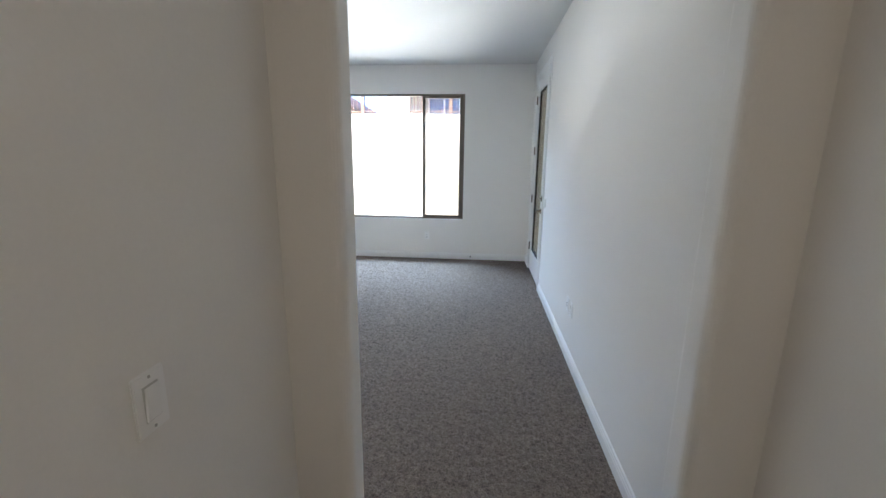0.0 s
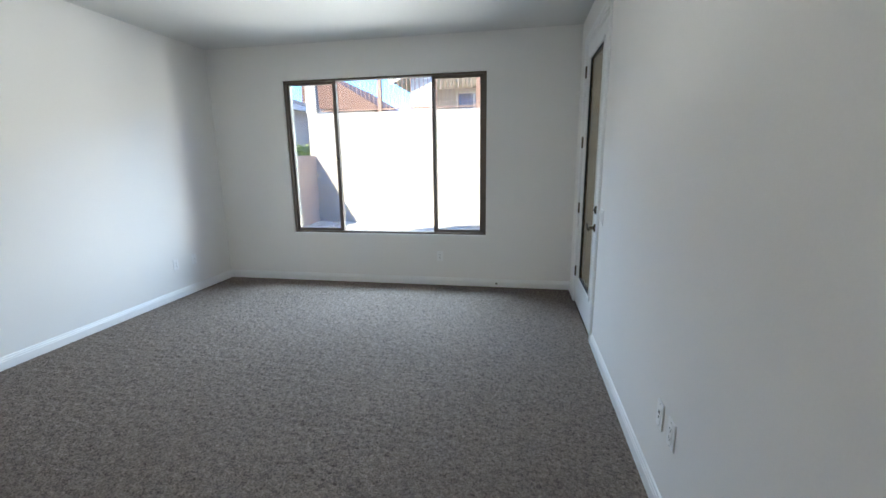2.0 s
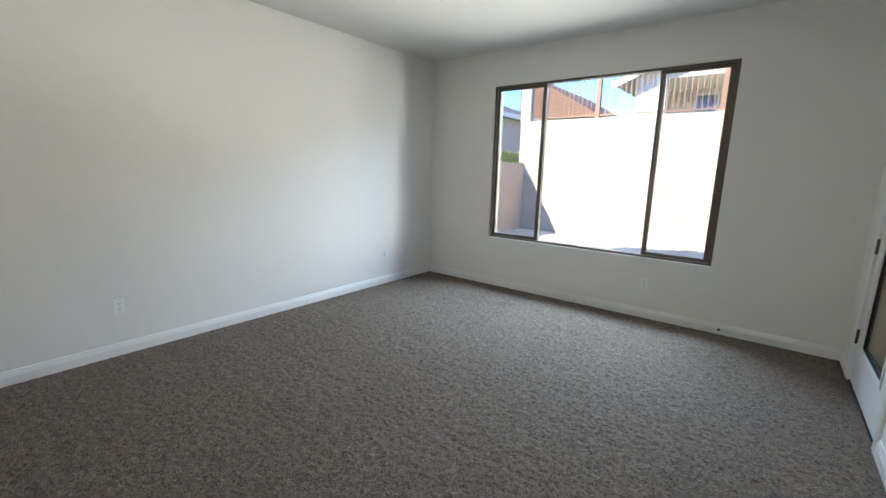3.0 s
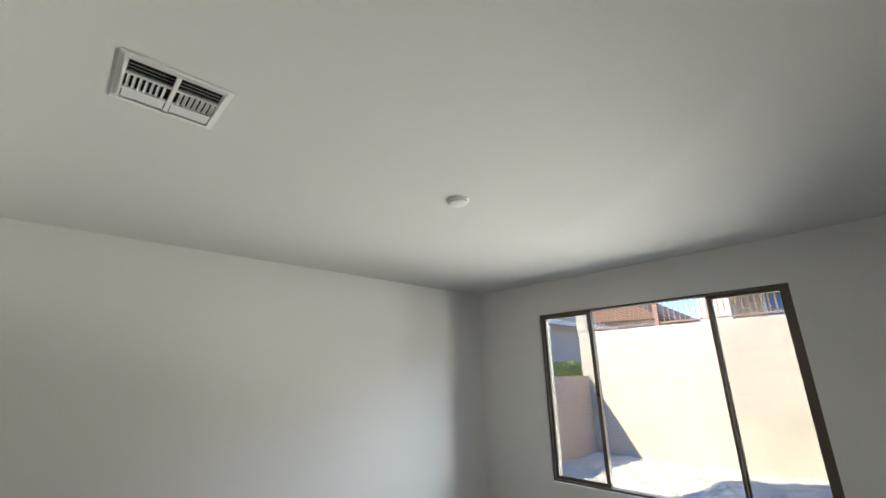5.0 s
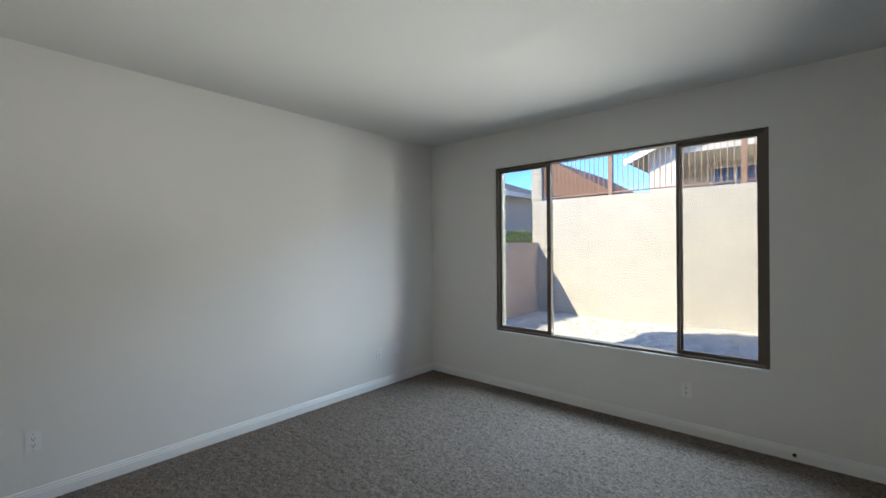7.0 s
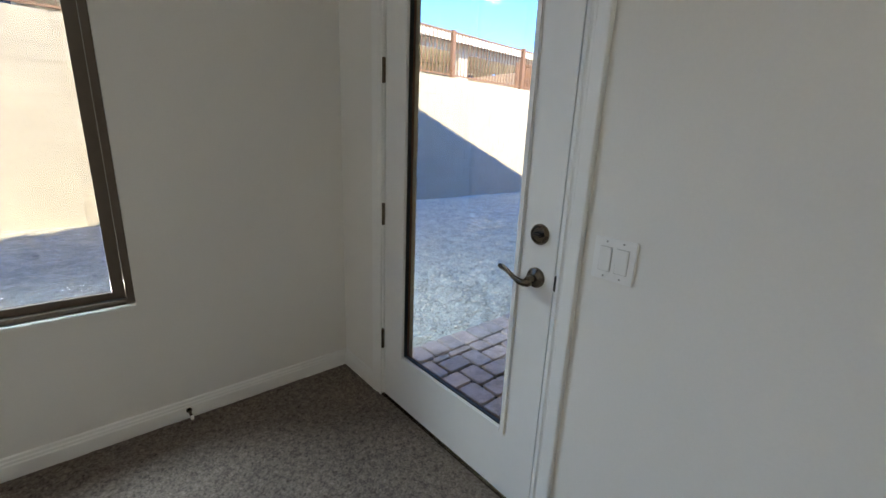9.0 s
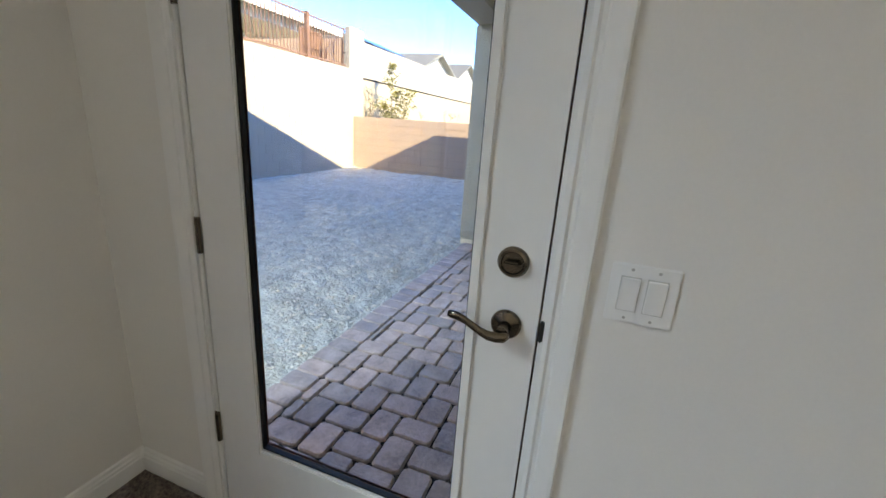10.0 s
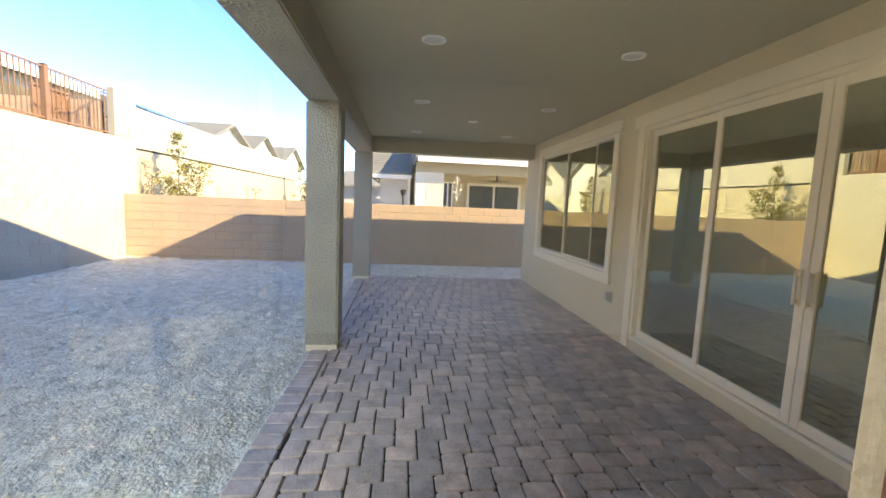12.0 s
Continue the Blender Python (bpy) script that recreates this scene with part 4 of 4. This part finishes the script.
SPIRE = ((0.0, 0.3), (0.45, 0.46), (0.62, 0.42), (0.75, 0.26), (0.9, 0.24), (1.0, 0.10))
tree((11.25, 4.88, GZ), 3.0, SPIRE, ((0.02, 0.06, 1.0), (0.05, -0.75, 0.74), (-0.05, 0.42, 0.62)), 4, 17, LEAF, 21, "young yellow-green leafy tree beyond the fence")
tree((10.80, 5.32, GZ), 2.25, ((0.0, 0.1), (0.5, 0.20), (0.8, 0.16), (1.0, 0.05)), ((0.0, 0.16, 1.0), (0.0, -0.30, 0.72), (0.02, 0.04, 0.85)), 2, 7, LEAF_GREY, 22, "thin grey half-bare young tree beyond the fence", 0.035)
tree((23.0, 4.6, GZ), 3.4, SPIRE, ((0.1, 0.1, 1.0), (0.0, -0.5, 0.7)), 4, 14, LEAF, 23, "young yellow-green tree far along the wall", 0.06)
for wx, wy, wh, sd in ((12.6, 4.4, 1.62, 41), (14.5, 4.3, 1.72, 42), (15.4, 4.35, 1.70, 43)):
    tree((wx, wy, GZ), wh * 1.05, ((0.0, 0.1), (1.0, 0.2)), ((0.0, 0.12, 1.0), (0.0, -0.18, 0.97)), 1, 5, LEAF_GREY, sd, "small dry shrub just beyond the fence", 0.035, 0.8)


def hedge(x0, x1, y0, y1, z0, z1, count, seed):
    rng = random.Random(seed)
    verts, faces = [], []
    for _ in range(count):
        c = Vector((rng.uniform(x0, x1), rng.uniform(y0, y1), z0 + (z1 - z0) * rng.random() ** 0.5 * (0.9 + 0.1 * math.sin(9 * rng.random()))))
        u = Vector((rng.gauss(0, 1), rng.gauss(0, 1), rng.gauss(0, 1))).normalized()
        w = u.orthogonal().normalized()
        s = rng.uniform(0.03, 0.06)
        k = len(verts)
        verts += [tuple(c - u * s), tuple(c + w * s * 0.6), tuple(c + u * s), tuple(c - w * s * 0.6)]
        faces.append((k, k + 1, k + 2, k + 3))
    data = bpy.data.meshes.new("hedge")
    data.from_pydata(verts, [], faces)
    data.materials.append(HEDGE)
    return tagged(new("hedge", data), "bright green leafy hedge beyond the side fence", "hedge", kind="stuff")


hedge(-8.4, -7.6, 7.2, 9.6, GZ, 2.05, 5000, 31)

# ---- small things of the room ----
def wall_frame(place, facing):
    """Local axes on a wall: x along it, y up, z out of it. facing: the way out."""
    out = Vector(facing)
    up = Vector((0, 0, 1))
    along = up.cross(out)
    m = Matrix((along, up, out)).transposed().to_4x4()
    m.translation = place
    return m


def plate(bm, m, w, h, t=0.006, x=0.0, y=0.0, z=0.0, bevel=0.0025):
    got = bmesh.ops.create_cube(bm, size=1.0, matrix=m @ Matrix.Translation((x, y, z + t / 2)) @ Matrix.Diagonal((w, h, t, 1)))
    if bevel:
        bmesh.ops.bevel(bm, geom=list({e for v in got["verts"] for e in v.link_edges}), offset=bevel, segments=2, affect="EDGES")
    return bm


def outlet(place, facing, label, kind="power"):
    m = wall_frame(place, facing)
    o = thing("outlet", place, label, "outlet")
    part("cover_plate", plate(bmesh.new(), m, 0.072, 0.116), PLASTIC, o)
    if kind == "power":
        part("receptacle", plate(bmesh.new(), m, 0.034, 0.067, 0.002, z=0.006, bevel=0.0008), PLASTIC, o)
        for dy in (0.019, -0.019):
            for x, y, w, h in ((-0.0065, 0.003, 0.0025, 0.009), (0.0065, 0.003, 0.0025, 0.008), (0, -0.007, 0.0055, 0.0055)):
                part("slot", plate(bmesh.new(), m, w, h, 0.0006, x, dy + y, 0.008, 0), DARK_SLOT, o)
    else:
        part("insert", plate(bmesh.new(), m, 0.034, 0.067, 0.002, z=0.006, bevel=0.0008), PLASTIC, o)
        bm = bmesh.new()
        if kind == "data":
            plate(bm, m, 0.014, 0.012, 0.0008, 0, 0.012, 0.008, 0)
        plate(bm, m, 0.010, 0.009, 0.0008, 0, -0.010 if kind == "data" else 0.0, 0.008, 0)
        part("jack", bm, DARK_SLOT if kind == "data" else GREY_BOX, o)
    for dy in (0.048, -0.048):
        part("screw", rod(bmesh.new(), m @ Vector((0, dy, 0.0055)), m @ Vector((0, dy, 0.0072)), 0.003, seg=8), GREY_BOX, o)
    return o


def rocker_switch(place, facing, gangs, label):
    m = wall_frame(place, facing)
    s = thing("light_switch", place, label, "light switch")
    w = 0.072 + 0.046 * (gangs - 1)
    part("cover_plate", plate(bmesh.new(), m, w, 0.117, 0.0065), PLASTIC, s)
    for k in range(gangs):
        x = (k - (gangs - 1) / 2) * 0.046
        part("recess", plate(bmesh.new(), m, 0.0355, 0.069, 0.0006, x, 0, 0.0064, 0), SWITCH_GAP, s)
        tilt = m @ Matrix.Translation((x, 0, 0.0072)) @ Matrix.Rotation(radians(4), 4, "X")
        part("rocker", plate(bmesh.new(), tilt, 0.0325, 0.066, 0.004, bevel=0.0012), PLASTIC, s)
        for dy in (0.048, -0.048):
            part("screw", rod(bmesh.new(), m @ Vector((x, dy, 0.006)), m @ Vector((x, dy, 0.0078)), 0.003, seg=8), GREY_BOX, s)
    return s


outlet((0, -2.990, 0.405), (-1, 0, 0), "white data outlet on the wall beside another outlet", "data")
outlet((0, -3.118, 0.405), (-1, 0, 0), "white power outlet on the wall beside a data outlet")
outlet((X_W, -0.862, 0.376), (1, 0, 0), "white power outlet low on the long wall near the corner")
outlet((X_W, -0.600, 0.380), (1, 0, 0), "white blank-centred outlet plate near the corner", "blank")
outlet((X_W, -3.530, 0.370), (1, 0, 0), "white power outlet low on the long wall")
outlet((-1.480, 0, 0.350), (0, -1, 0), "white power outlet below the window")
rocker_switch((0, -1.529, 1.028), (-1, 0, 0), 2, "white double rocker switch beside the patio door")

# spring door stop on the skirting
ds = thing("doorstop", (-0.82, -0.014, 0.045), "dark spring doorstop with a white tip on the baseboard", "doorstop")
bm = bmesh.new()
rod(bm, (-0.82, -0.010, 0.045), (-0.82, -0.020, 0.045), 0.012)
for k in range(14):
    rod(bm, (-0.82, -0.020 - 0.0042 * k, 0.045), (-0.82, -0.0228 - 0.0042 * k, 0.045), 0.0062, seg=10)
rod(bm, (-0.82, -0.018, 0.045), (-0.82, -0.080, 0.045), 0.004)
part("spring", bm, HARDWARE, ds)
bm = bmesh.new()
rod(bm, (-0.82, -0.078, 0.045), (-0.82, -0.092, 0.045), 0.0085, 0.007)
part("tip", bm, PLASTIC, ds, "white rubber tip")

# smoke detector
sd = thing("smoke_detector", (-2.12, -2.525, H), "round white smoke detector on the ceiling", "smoke detector")
DOWN = Matrix.Translation((-2.12, -2.525, H)) @ Matrix.Rotation(math.pi, 4, "X")
part("base", lathe(bmesh.new(), ((0.070, -0.002), (0.070, 0.009), (0.066, 0.013), (0.0, 0.013)), DOWN, 40), PLASTIC, sd)
part("cover", lathe(bmesh.new(), ((0.062, 0.013), (0.062, 0.020), (0.055, 0.027), (0.032, 0.031), (0.0, 0.032)), DOWN, 40), PLASTIC, sd, smooth=True)

# supply-air register
VX, VY = -2.115, -4.045
vent = thing("ceiling_vent", (VX, VY, H), "white three-way metal air register in the ceiling", "vent")
a, b = 0.160, 0.174
part("frame", boxes([(VX - a, VX + a, VY - b, VY - b + 0.022, H - 0.006, H), (VX - a, VX + a, VY + b - 0.022, VY + b, H - 0.006, H), (VX + a - 0.022, VX + a, VY - b + 0.022, VY + b - 0.022, H - 0.006, H), (VX - a, VX - a + 0.030, VY - b + 0.022, VY + b - 0.022, H - 0.006, H)], 0.002), TRIM_PAINT, vent)
part("lip", boxes([(VX - a + 0.024, VX + a - 0.018, VY - b + 0.018, VY - b + 0.026, H - 0.013, H - 0.005), (VX - a + 0.024, VX + a - 0.018, VY + b - 0.026, VY + b - 0.018, H - 0.013, H - 0.005), (VX + a - 0.026, VX + a - 0.018, VY - b + 0.026, VY + b - 0.026, H - 0.013, H - 0.005), (VX - a + 0.024, VX - a + 0.032, VY - b + 0.026, VY + b - 0.026, H - 0.013, H - 0.005)], 0.0015), TRIM_PAINT, vent)
# thin black sheet stands for the duct's darkness below the solid ceiling
part("backing", B(VX - a + 0.03, VX + a - 0.03, VY - b + 0.03, VY + b - 0.03, H - 0.0015, H - 0.0005), DARK_SLOT, vent, "black sheet painting the unlit duct behind the louvres")
part("divider", B(VX - a + 0.036, VX + a - 0.030, VY - 0.008, VY + 0.008, H - 0.013, H - 0.002, bevel=0.002), TRIM_PAINT, vent)


def slat(cx, cy, w, l, turn, tilt, thick=0.0012):
    """One pressed louvre blade."""
    m = Matrix.Translation((cx, cy, H - 0.008)) @ Matrix.Rotation(radians(turn), 4, "Z") @ Matrix.Rotation(radians(tilt), 4, "Y") @ Matrix.Diagonal((w, l, thick, 1))
    bm = bmesh.new()
    bmesh.ops.create_cube(bm, size=1.0, matrix=m)
    return part("slat", bm, TRIM_PAINT, vent)


for side in (-1, 1):
    cy = VY + side * 0.077
    for k in range(4):
        slat(VX + 0.126 - 0.0215 * k, cy, 0.0125, 0.132, 0, 31, 0.0006)
    for k in range(7):
        slat(VX - 0.006, VY + side * (0.026 + 0.0180 * k), 0.0150, 0.086, 90, 52 * side)
    for k in range(3):
        slat(VX - 0.069 - 0.018 * k, cy, 0.0190, 0.132, 0, -22)
part("cross_bar", B(VX + 0.040, VX + 0.048, VY - b + 0.022, VY + b - 0.022, H - 0.012, H - 0.003), TRIM_PAINT, vent)
part("cross_bar", B(VX - 0.060, VX - 0.050, VY - b + 0.022, VY + b - 0.022, H - 0.012, H - 0.003), TRIM_PAINT, vent)
part("damper_lever", B(VX - 0.135, VX - 0.128, VY - 0.014, VY + 0.014, H - 0.016, H - 0.008, bevel=0.002), TRIM_PAINT, vent)

# hall: switch by the opening and a ceiling downlight
rocker_switch((-1.27, -5.464, 1.058), (1, 0, 0), 1, "white single rocker switch on the hall wall")


def downlight(x, y, z, r, label, lit=0.0):
    d = thing("downlight", (x, y, z), label, "downlight", "recessed downlights")
    m = Matrix.Translation((x, y, z)) @ Matrix.Rotation(math.pi, 4, "X")
    part("trim_ring", lathe(bmesh.new(), ((r, -0.001), (r, 0.006), (r * 0.86, 0.011), (r * 0.76, 0.008), (r * 0.74, 0.001)), m, 36), PLASTIC, d)
    part("lens", lathe(bmesh.new(), ((r * 0.75, 0.0), (r * 0.75, 0.004), (r * 0.4, 0.006), (0.0, 0.0065)), m, 36), LENS, d)
    return d


for x in (3.10, 5.05, 7.22):
    for y in (-1.05, -2.65):
        downlight(x, y, 2.68, 0.095, "unlit white recessed downlight in the patio ceiling")
fan_box = thing("junction_cover", (6.07, -1.85, 2.68), "round white blank junction cover in the patio ceiling", "cover plate")
part("cover", lathe(bmesh.new(), ((0.075, -0.001), (0.075, 0.004), (0.068, 0.008), (0.0, 0.009)), Matrix.Translation((6.07, -1.85, 2.68)) @ Matrix.Rotation(math.pi, 4, "X"), 32), PLASTIC, fan_box)
downlight(-0.55, -6.9, H, 0.08, "white recessed downlight in the hall ceiling")

# weatherproof outlet on the patio wall
wo = thing("outdoor_outlet", (4.60, PY, 0.39), "grey weatherproof outlet box on the stucco wall", "outlet")
part("box", B(4.555, 4.645, PY, PY + 0.035, 0.325, 0.455, bevel=0.006), GREY_BOX, wo)
part("cover", B(4.560, 4.640, PY + 0.035, PY + 0.075, 0.345, 0.450, bevel=0.012), GREY_BOX, wo)

# ---- block walls and pavers, piece by piece ----
def block_mesh(name, length, height, depth, mat, chamfer=0.005):
    """One block: its long side along x, its face at y = 0 looking to -y, its middle at the origin."""
    return mesh_from(name, B(-length / 2, length / 2, 0, depth, -height / 2, height / 2, bevel=0) if not chamfer else bevelled(length, height, depth, chamfer), mat)


def bevelled(l, h, d, c):
    bm = bmesh.new()
    x, z = l / 2, h / 2
    back = [bm.verts.new(p) for p in ((-x, d, -z), (x, d, -z), (x, d, z), (-x, d, z))]
    rim = [bm.verts.new(p) for p in ((-x, c, -z), (x, c, -z), (x, c, z), (-x, c, z))]
    front = [bm.verts.new(p) for p in ((-x + c, 0, -z + c), (x - c, 0, -z + c), (x - c, 0, z - c), (-x + c, 0, z - c))]
    bm.faces.new(front)
    bm.faces.new(back[::-1])
    for i in range(4):
        j = (i + 1) % 4
        bm.faces.new((front[i], rim[i], rim[j], front[j]))
        bm.faces.new((rim[i], back[i], back[j], rim[j]))
    bmesh.ops.recalc_face_normals(bm, faces=bm.faces)
    return bm


def block_wall(name, label, origin, way, length, top, mat, near, mortar=MORTAR, thick=0.15, joint=0.008, base=-0.30, recess=0.012):
    """A running-bond block wall from origin along way; its face looks to the left of way's reverse. near: stretch along it built block by block."""
    way = Vector(way)
    into = Vector((-way.y, way.x, 0))                # away from the yard
    m = Matrix((way, into, Vector((0, 0, 1)))).transposed().to_4x4()
    m.translation = origin
    w = thing(name, m @ Vector((length / 2, thick / 2, 0)), label, "wall", kind="structure")
    core = B(0, length, recess, thick, base, top - 0.006)
    core.transform(m)
    part("mortar_core", core, mortar, w)
    full, half = (block_mesh("block", s - joint, 0.2032 - joint, 0.03, mat, recess * 0.4) for s in (0.4064, 0.2032))
    rest = bmesh.new()
    made, row, z = 0, 0, top - 0.1016
    while z > (0.05 if base == 0.0 else GZ - 0.12):
        s = -0.2032 if row % 2 else 0.0
        while s < length - 0.01:
            e = s + 0.4064
            a, b = max(s, 0.0), min(e, length)
            if b - a > 0.1:
                c = (a + b) / 2
                mesh = full if b - a > 0.35 else half
                at = m @ Matrix.Translation((c, 0.0015 * math.sin(c * 37 + row * 11), z))
                if near[0] <= c <= near[1] and made < 300:
                    o = new("block", mesh)
                    o.parent = w
                    o.matrix_parent_inverse = w.matrix_basis.inverted()
                    o.matrix_basis = at
                    made += 1
                else:
                    k = bevelled((b - a) - joint, 0.2032 - joint, 0.03, recess * 0.4)
                    k.transform(at)
                    tmp = bpy.data.meshes.new("tmp")
                    k.to_mesh(tmp)
                    k.free()
                    rest.from_mesh(tmp)
                    bpy.data.meshes.remove(tmp)
            s = e
        row, z = row + 1, z - 0.2032
    if len(rest.verts):
        tagged(part("block_courses", rest, mat, w), kind="stuff")
    else:
        rest.free()
    return w


ret = block_wall("retaining_wall", "tall pale concrete-block retaining wall in full sun", (RX0, RY, 0), (1, 0, 0), RX1 - RX0, RTOP, BLOCK_PALE, (0.0, 8.9), MORTAR_PALE, thick=0.2, recess=0.005)
block_wall("side_fence", "low tan block fence along the side of the yard", (-5.79, 0.2, 0), (0, 1, 0), RY - 0.2, 1.62, BLOCK_ROSE, (0, 9), MORTAR_ROSE, recess=0.004)
block_wall("far_fence", "tan block fence across the end of the yard, half in shade", (10.2, RY, 0), (0, -1, 0), 12.6, 1.385, BLOCK_TAN, (0, 12.6))
block_wall("pilaster", "pale block pilaster at the corner of the wall", (RX0 - 0.02, RY - 0.012, RTOP), (1, 0, 0), 0.28, 1.07, BLOCK_PALE, (0, 1), MORTAR_PALE, base=0.0)
block_wall("pilaster", "pale block pilaster above the end of the wall", (9.99, RY - 0.012, RTOP), (1, 0, 0), 0.73, 1.07, BLOCK_PALE, (0, 1), MORTAR_PALE, base=0.0)
lotw = block_wall("lot_wall", "tan block wall between the raised lots", (10.0, RY + 6.0, 2.42), (0, -1, 0), 5.7, 1.0, BLOCK_TAN, (0, 6), base=0.0)
nxt = thing("retaining_wall_2", (18.0, RY, 0), "tall pale two-tier wall along the next lot", "wall", kind="structure")
part("lower_wall", B(RX1 + 0.004, 26.0, RY + 0.01, RY + 0.2, -0.3, 2.44), BLOCK_CREAM, nxt)
part("upper_wall", B(RX1 + 0.004, 26.0, RY + 0.03, RY + 0.2, 2.50, 3.46), BLOCK_PALE, nxt)
# near-black colour puts the line of shade into the recess between tiers
part("joint", B(RX1 + 0.004, 26.0, RY + 0.06, RY + 0.2, 2.44, 2.50), DARK_SLOT, nxt, "recessed gap between the tiers, its shade painted black")

# patio of small pavers in right-angled weave, with a soldier row along the gravel
PW, PL = 0.142, 0.200
PX0, PX1, PYa, PYb = 0.21, 8.40, PY + 0.002, 0.045
EDGE = PYb - 0.192


def paver_bm(lx, ly, c=0.006, t=0.06):
    """A tumbled paver with worn corners and a softened top edge; its top at z = 0."""
    bm = bmesh.new()
    x, y, r = lx / 2, ly / 2, min(0.015, lx / 4, ly / 4)
    low, top = [], []
    for sx, sy, order in ((-1, -1, 0), (1, -1, 1), (1, 1, 0), (-1, 1, 1)):
        pair = ((sx * x, sy * (y - r)), (sx * (x - r), sy * y))
        for px, py in (pair if order == 0 else pair[::-1]):
            low.append((px, py))
            top.append((px * (1 - c / x), py * (1 - c / y)))
    vb = [bm.verts.new((px, py, -t)) for px, py in low]
    vm = [bm.verts.new((px, py, -0.008)) for px, py in low]
    vt = [bm.verts.new((px, py, 0)) for px, py in top]
    bm.faces.new(vt)
    for i in range(8):
        j = (i + 1) % 8
        bm.faces.new((vb[i], vb[j], vm[j], vm[i]))
        bm.faces.new((vm[i], vm[j], vt[j], vt[i]))
    bmesh.ops.recalc_face_normals(bm, faces=bm.faces)
    return bm


GAP = 0.0105
cells = []
nmax = int(14 / PW)
for band in range(-40, 60):
    ox, oy = 1.268 + band * (PL - PW), -0.816 - band * (PW + PL)
    for k in range(-nmax, nmax):
        x, y = ox + k * PW, oy + k * PW
        cells.append((x, x + PL, y, y + PW))
        cells.append((x, x + PW, y + PW, y + PW + PL))
laid = []
for x0, x1, y0, y1 in cells:
    a0, a1, b0, b1 = max(x0, PX0), min(x1, PX1), max(y0, PYa), min(y1, EDGE)
    if a1 - a0 > 0.025 and b1 - b0 > 0.025:
        laid.append((a0, a1, b0, b1))
x = 2.289 - 15 * PW
while x < PX1 - 0.02:
    laid.append((max(x, PX0), min(x + PW, PX1), EDGE, PYb))
    x += PW
patio = thing("pavement", ((PX0 + PX1) / 2, (PYa + PYb) / 2, PZ), "patio of tumbled grey-brown pavers in a woven bond", "pavement", kind="structure")
part("joint_sand", B(PX0, PX1, PYa, PYb - 0.01, PZ - 0.10, PZ - 0.020), PAVER_JOINT, patio)
rng = random.Random(77)
shared, rest, made = {}, bmesh.new(), 0
for a0, a1, b0, b1 in laid:
    lx, ly = a1 - a0 - GAP, b1 - b0 - GAP
    at = Matrix.Translation(((a0 + a1) / 2, (b0 + b1) / 2, PZ + rng.uniform(-0.003, 0.003))) @ Euler((rng.uniform(-0.012, 0.012), rng.uniform(-0.012, 0.012), rng.uniform(-0.02, 0.02))).to_matrix().to_4x4()
    key = (round(lx, 3), round(ly, 3))
    if key not in shared:
        shared[key] = mesh_from("paver", paver_bm(lx, ly), PAVER)
    if 1.3 < (a0 + a1) / 2 < 3.55 and made < 300 and (b0 + b1) / 2 > -2.2:
        o = new("paver", shared[key])
        o.parent = patio
        o.matrix_parent_inverse = patio.matrix_basis.inverted()
        o.matrix_basis = at
        made += 1
    else:
        n0 = len(rest.verts)
        rest.from_mesh(shared[key])
        rest.verts.ensure_lookup_table()
        for v in rest.verts[n0:]:
            v.co = at @ v.co
tagged(part("paver_field", rest, PAVER, patio), kind="stuff")
for mesh in [q for q in bpy.data.meshes if q.name.startswith("paver") and q.users == 0]:
    bpy.data.meshes.remove(mesh)
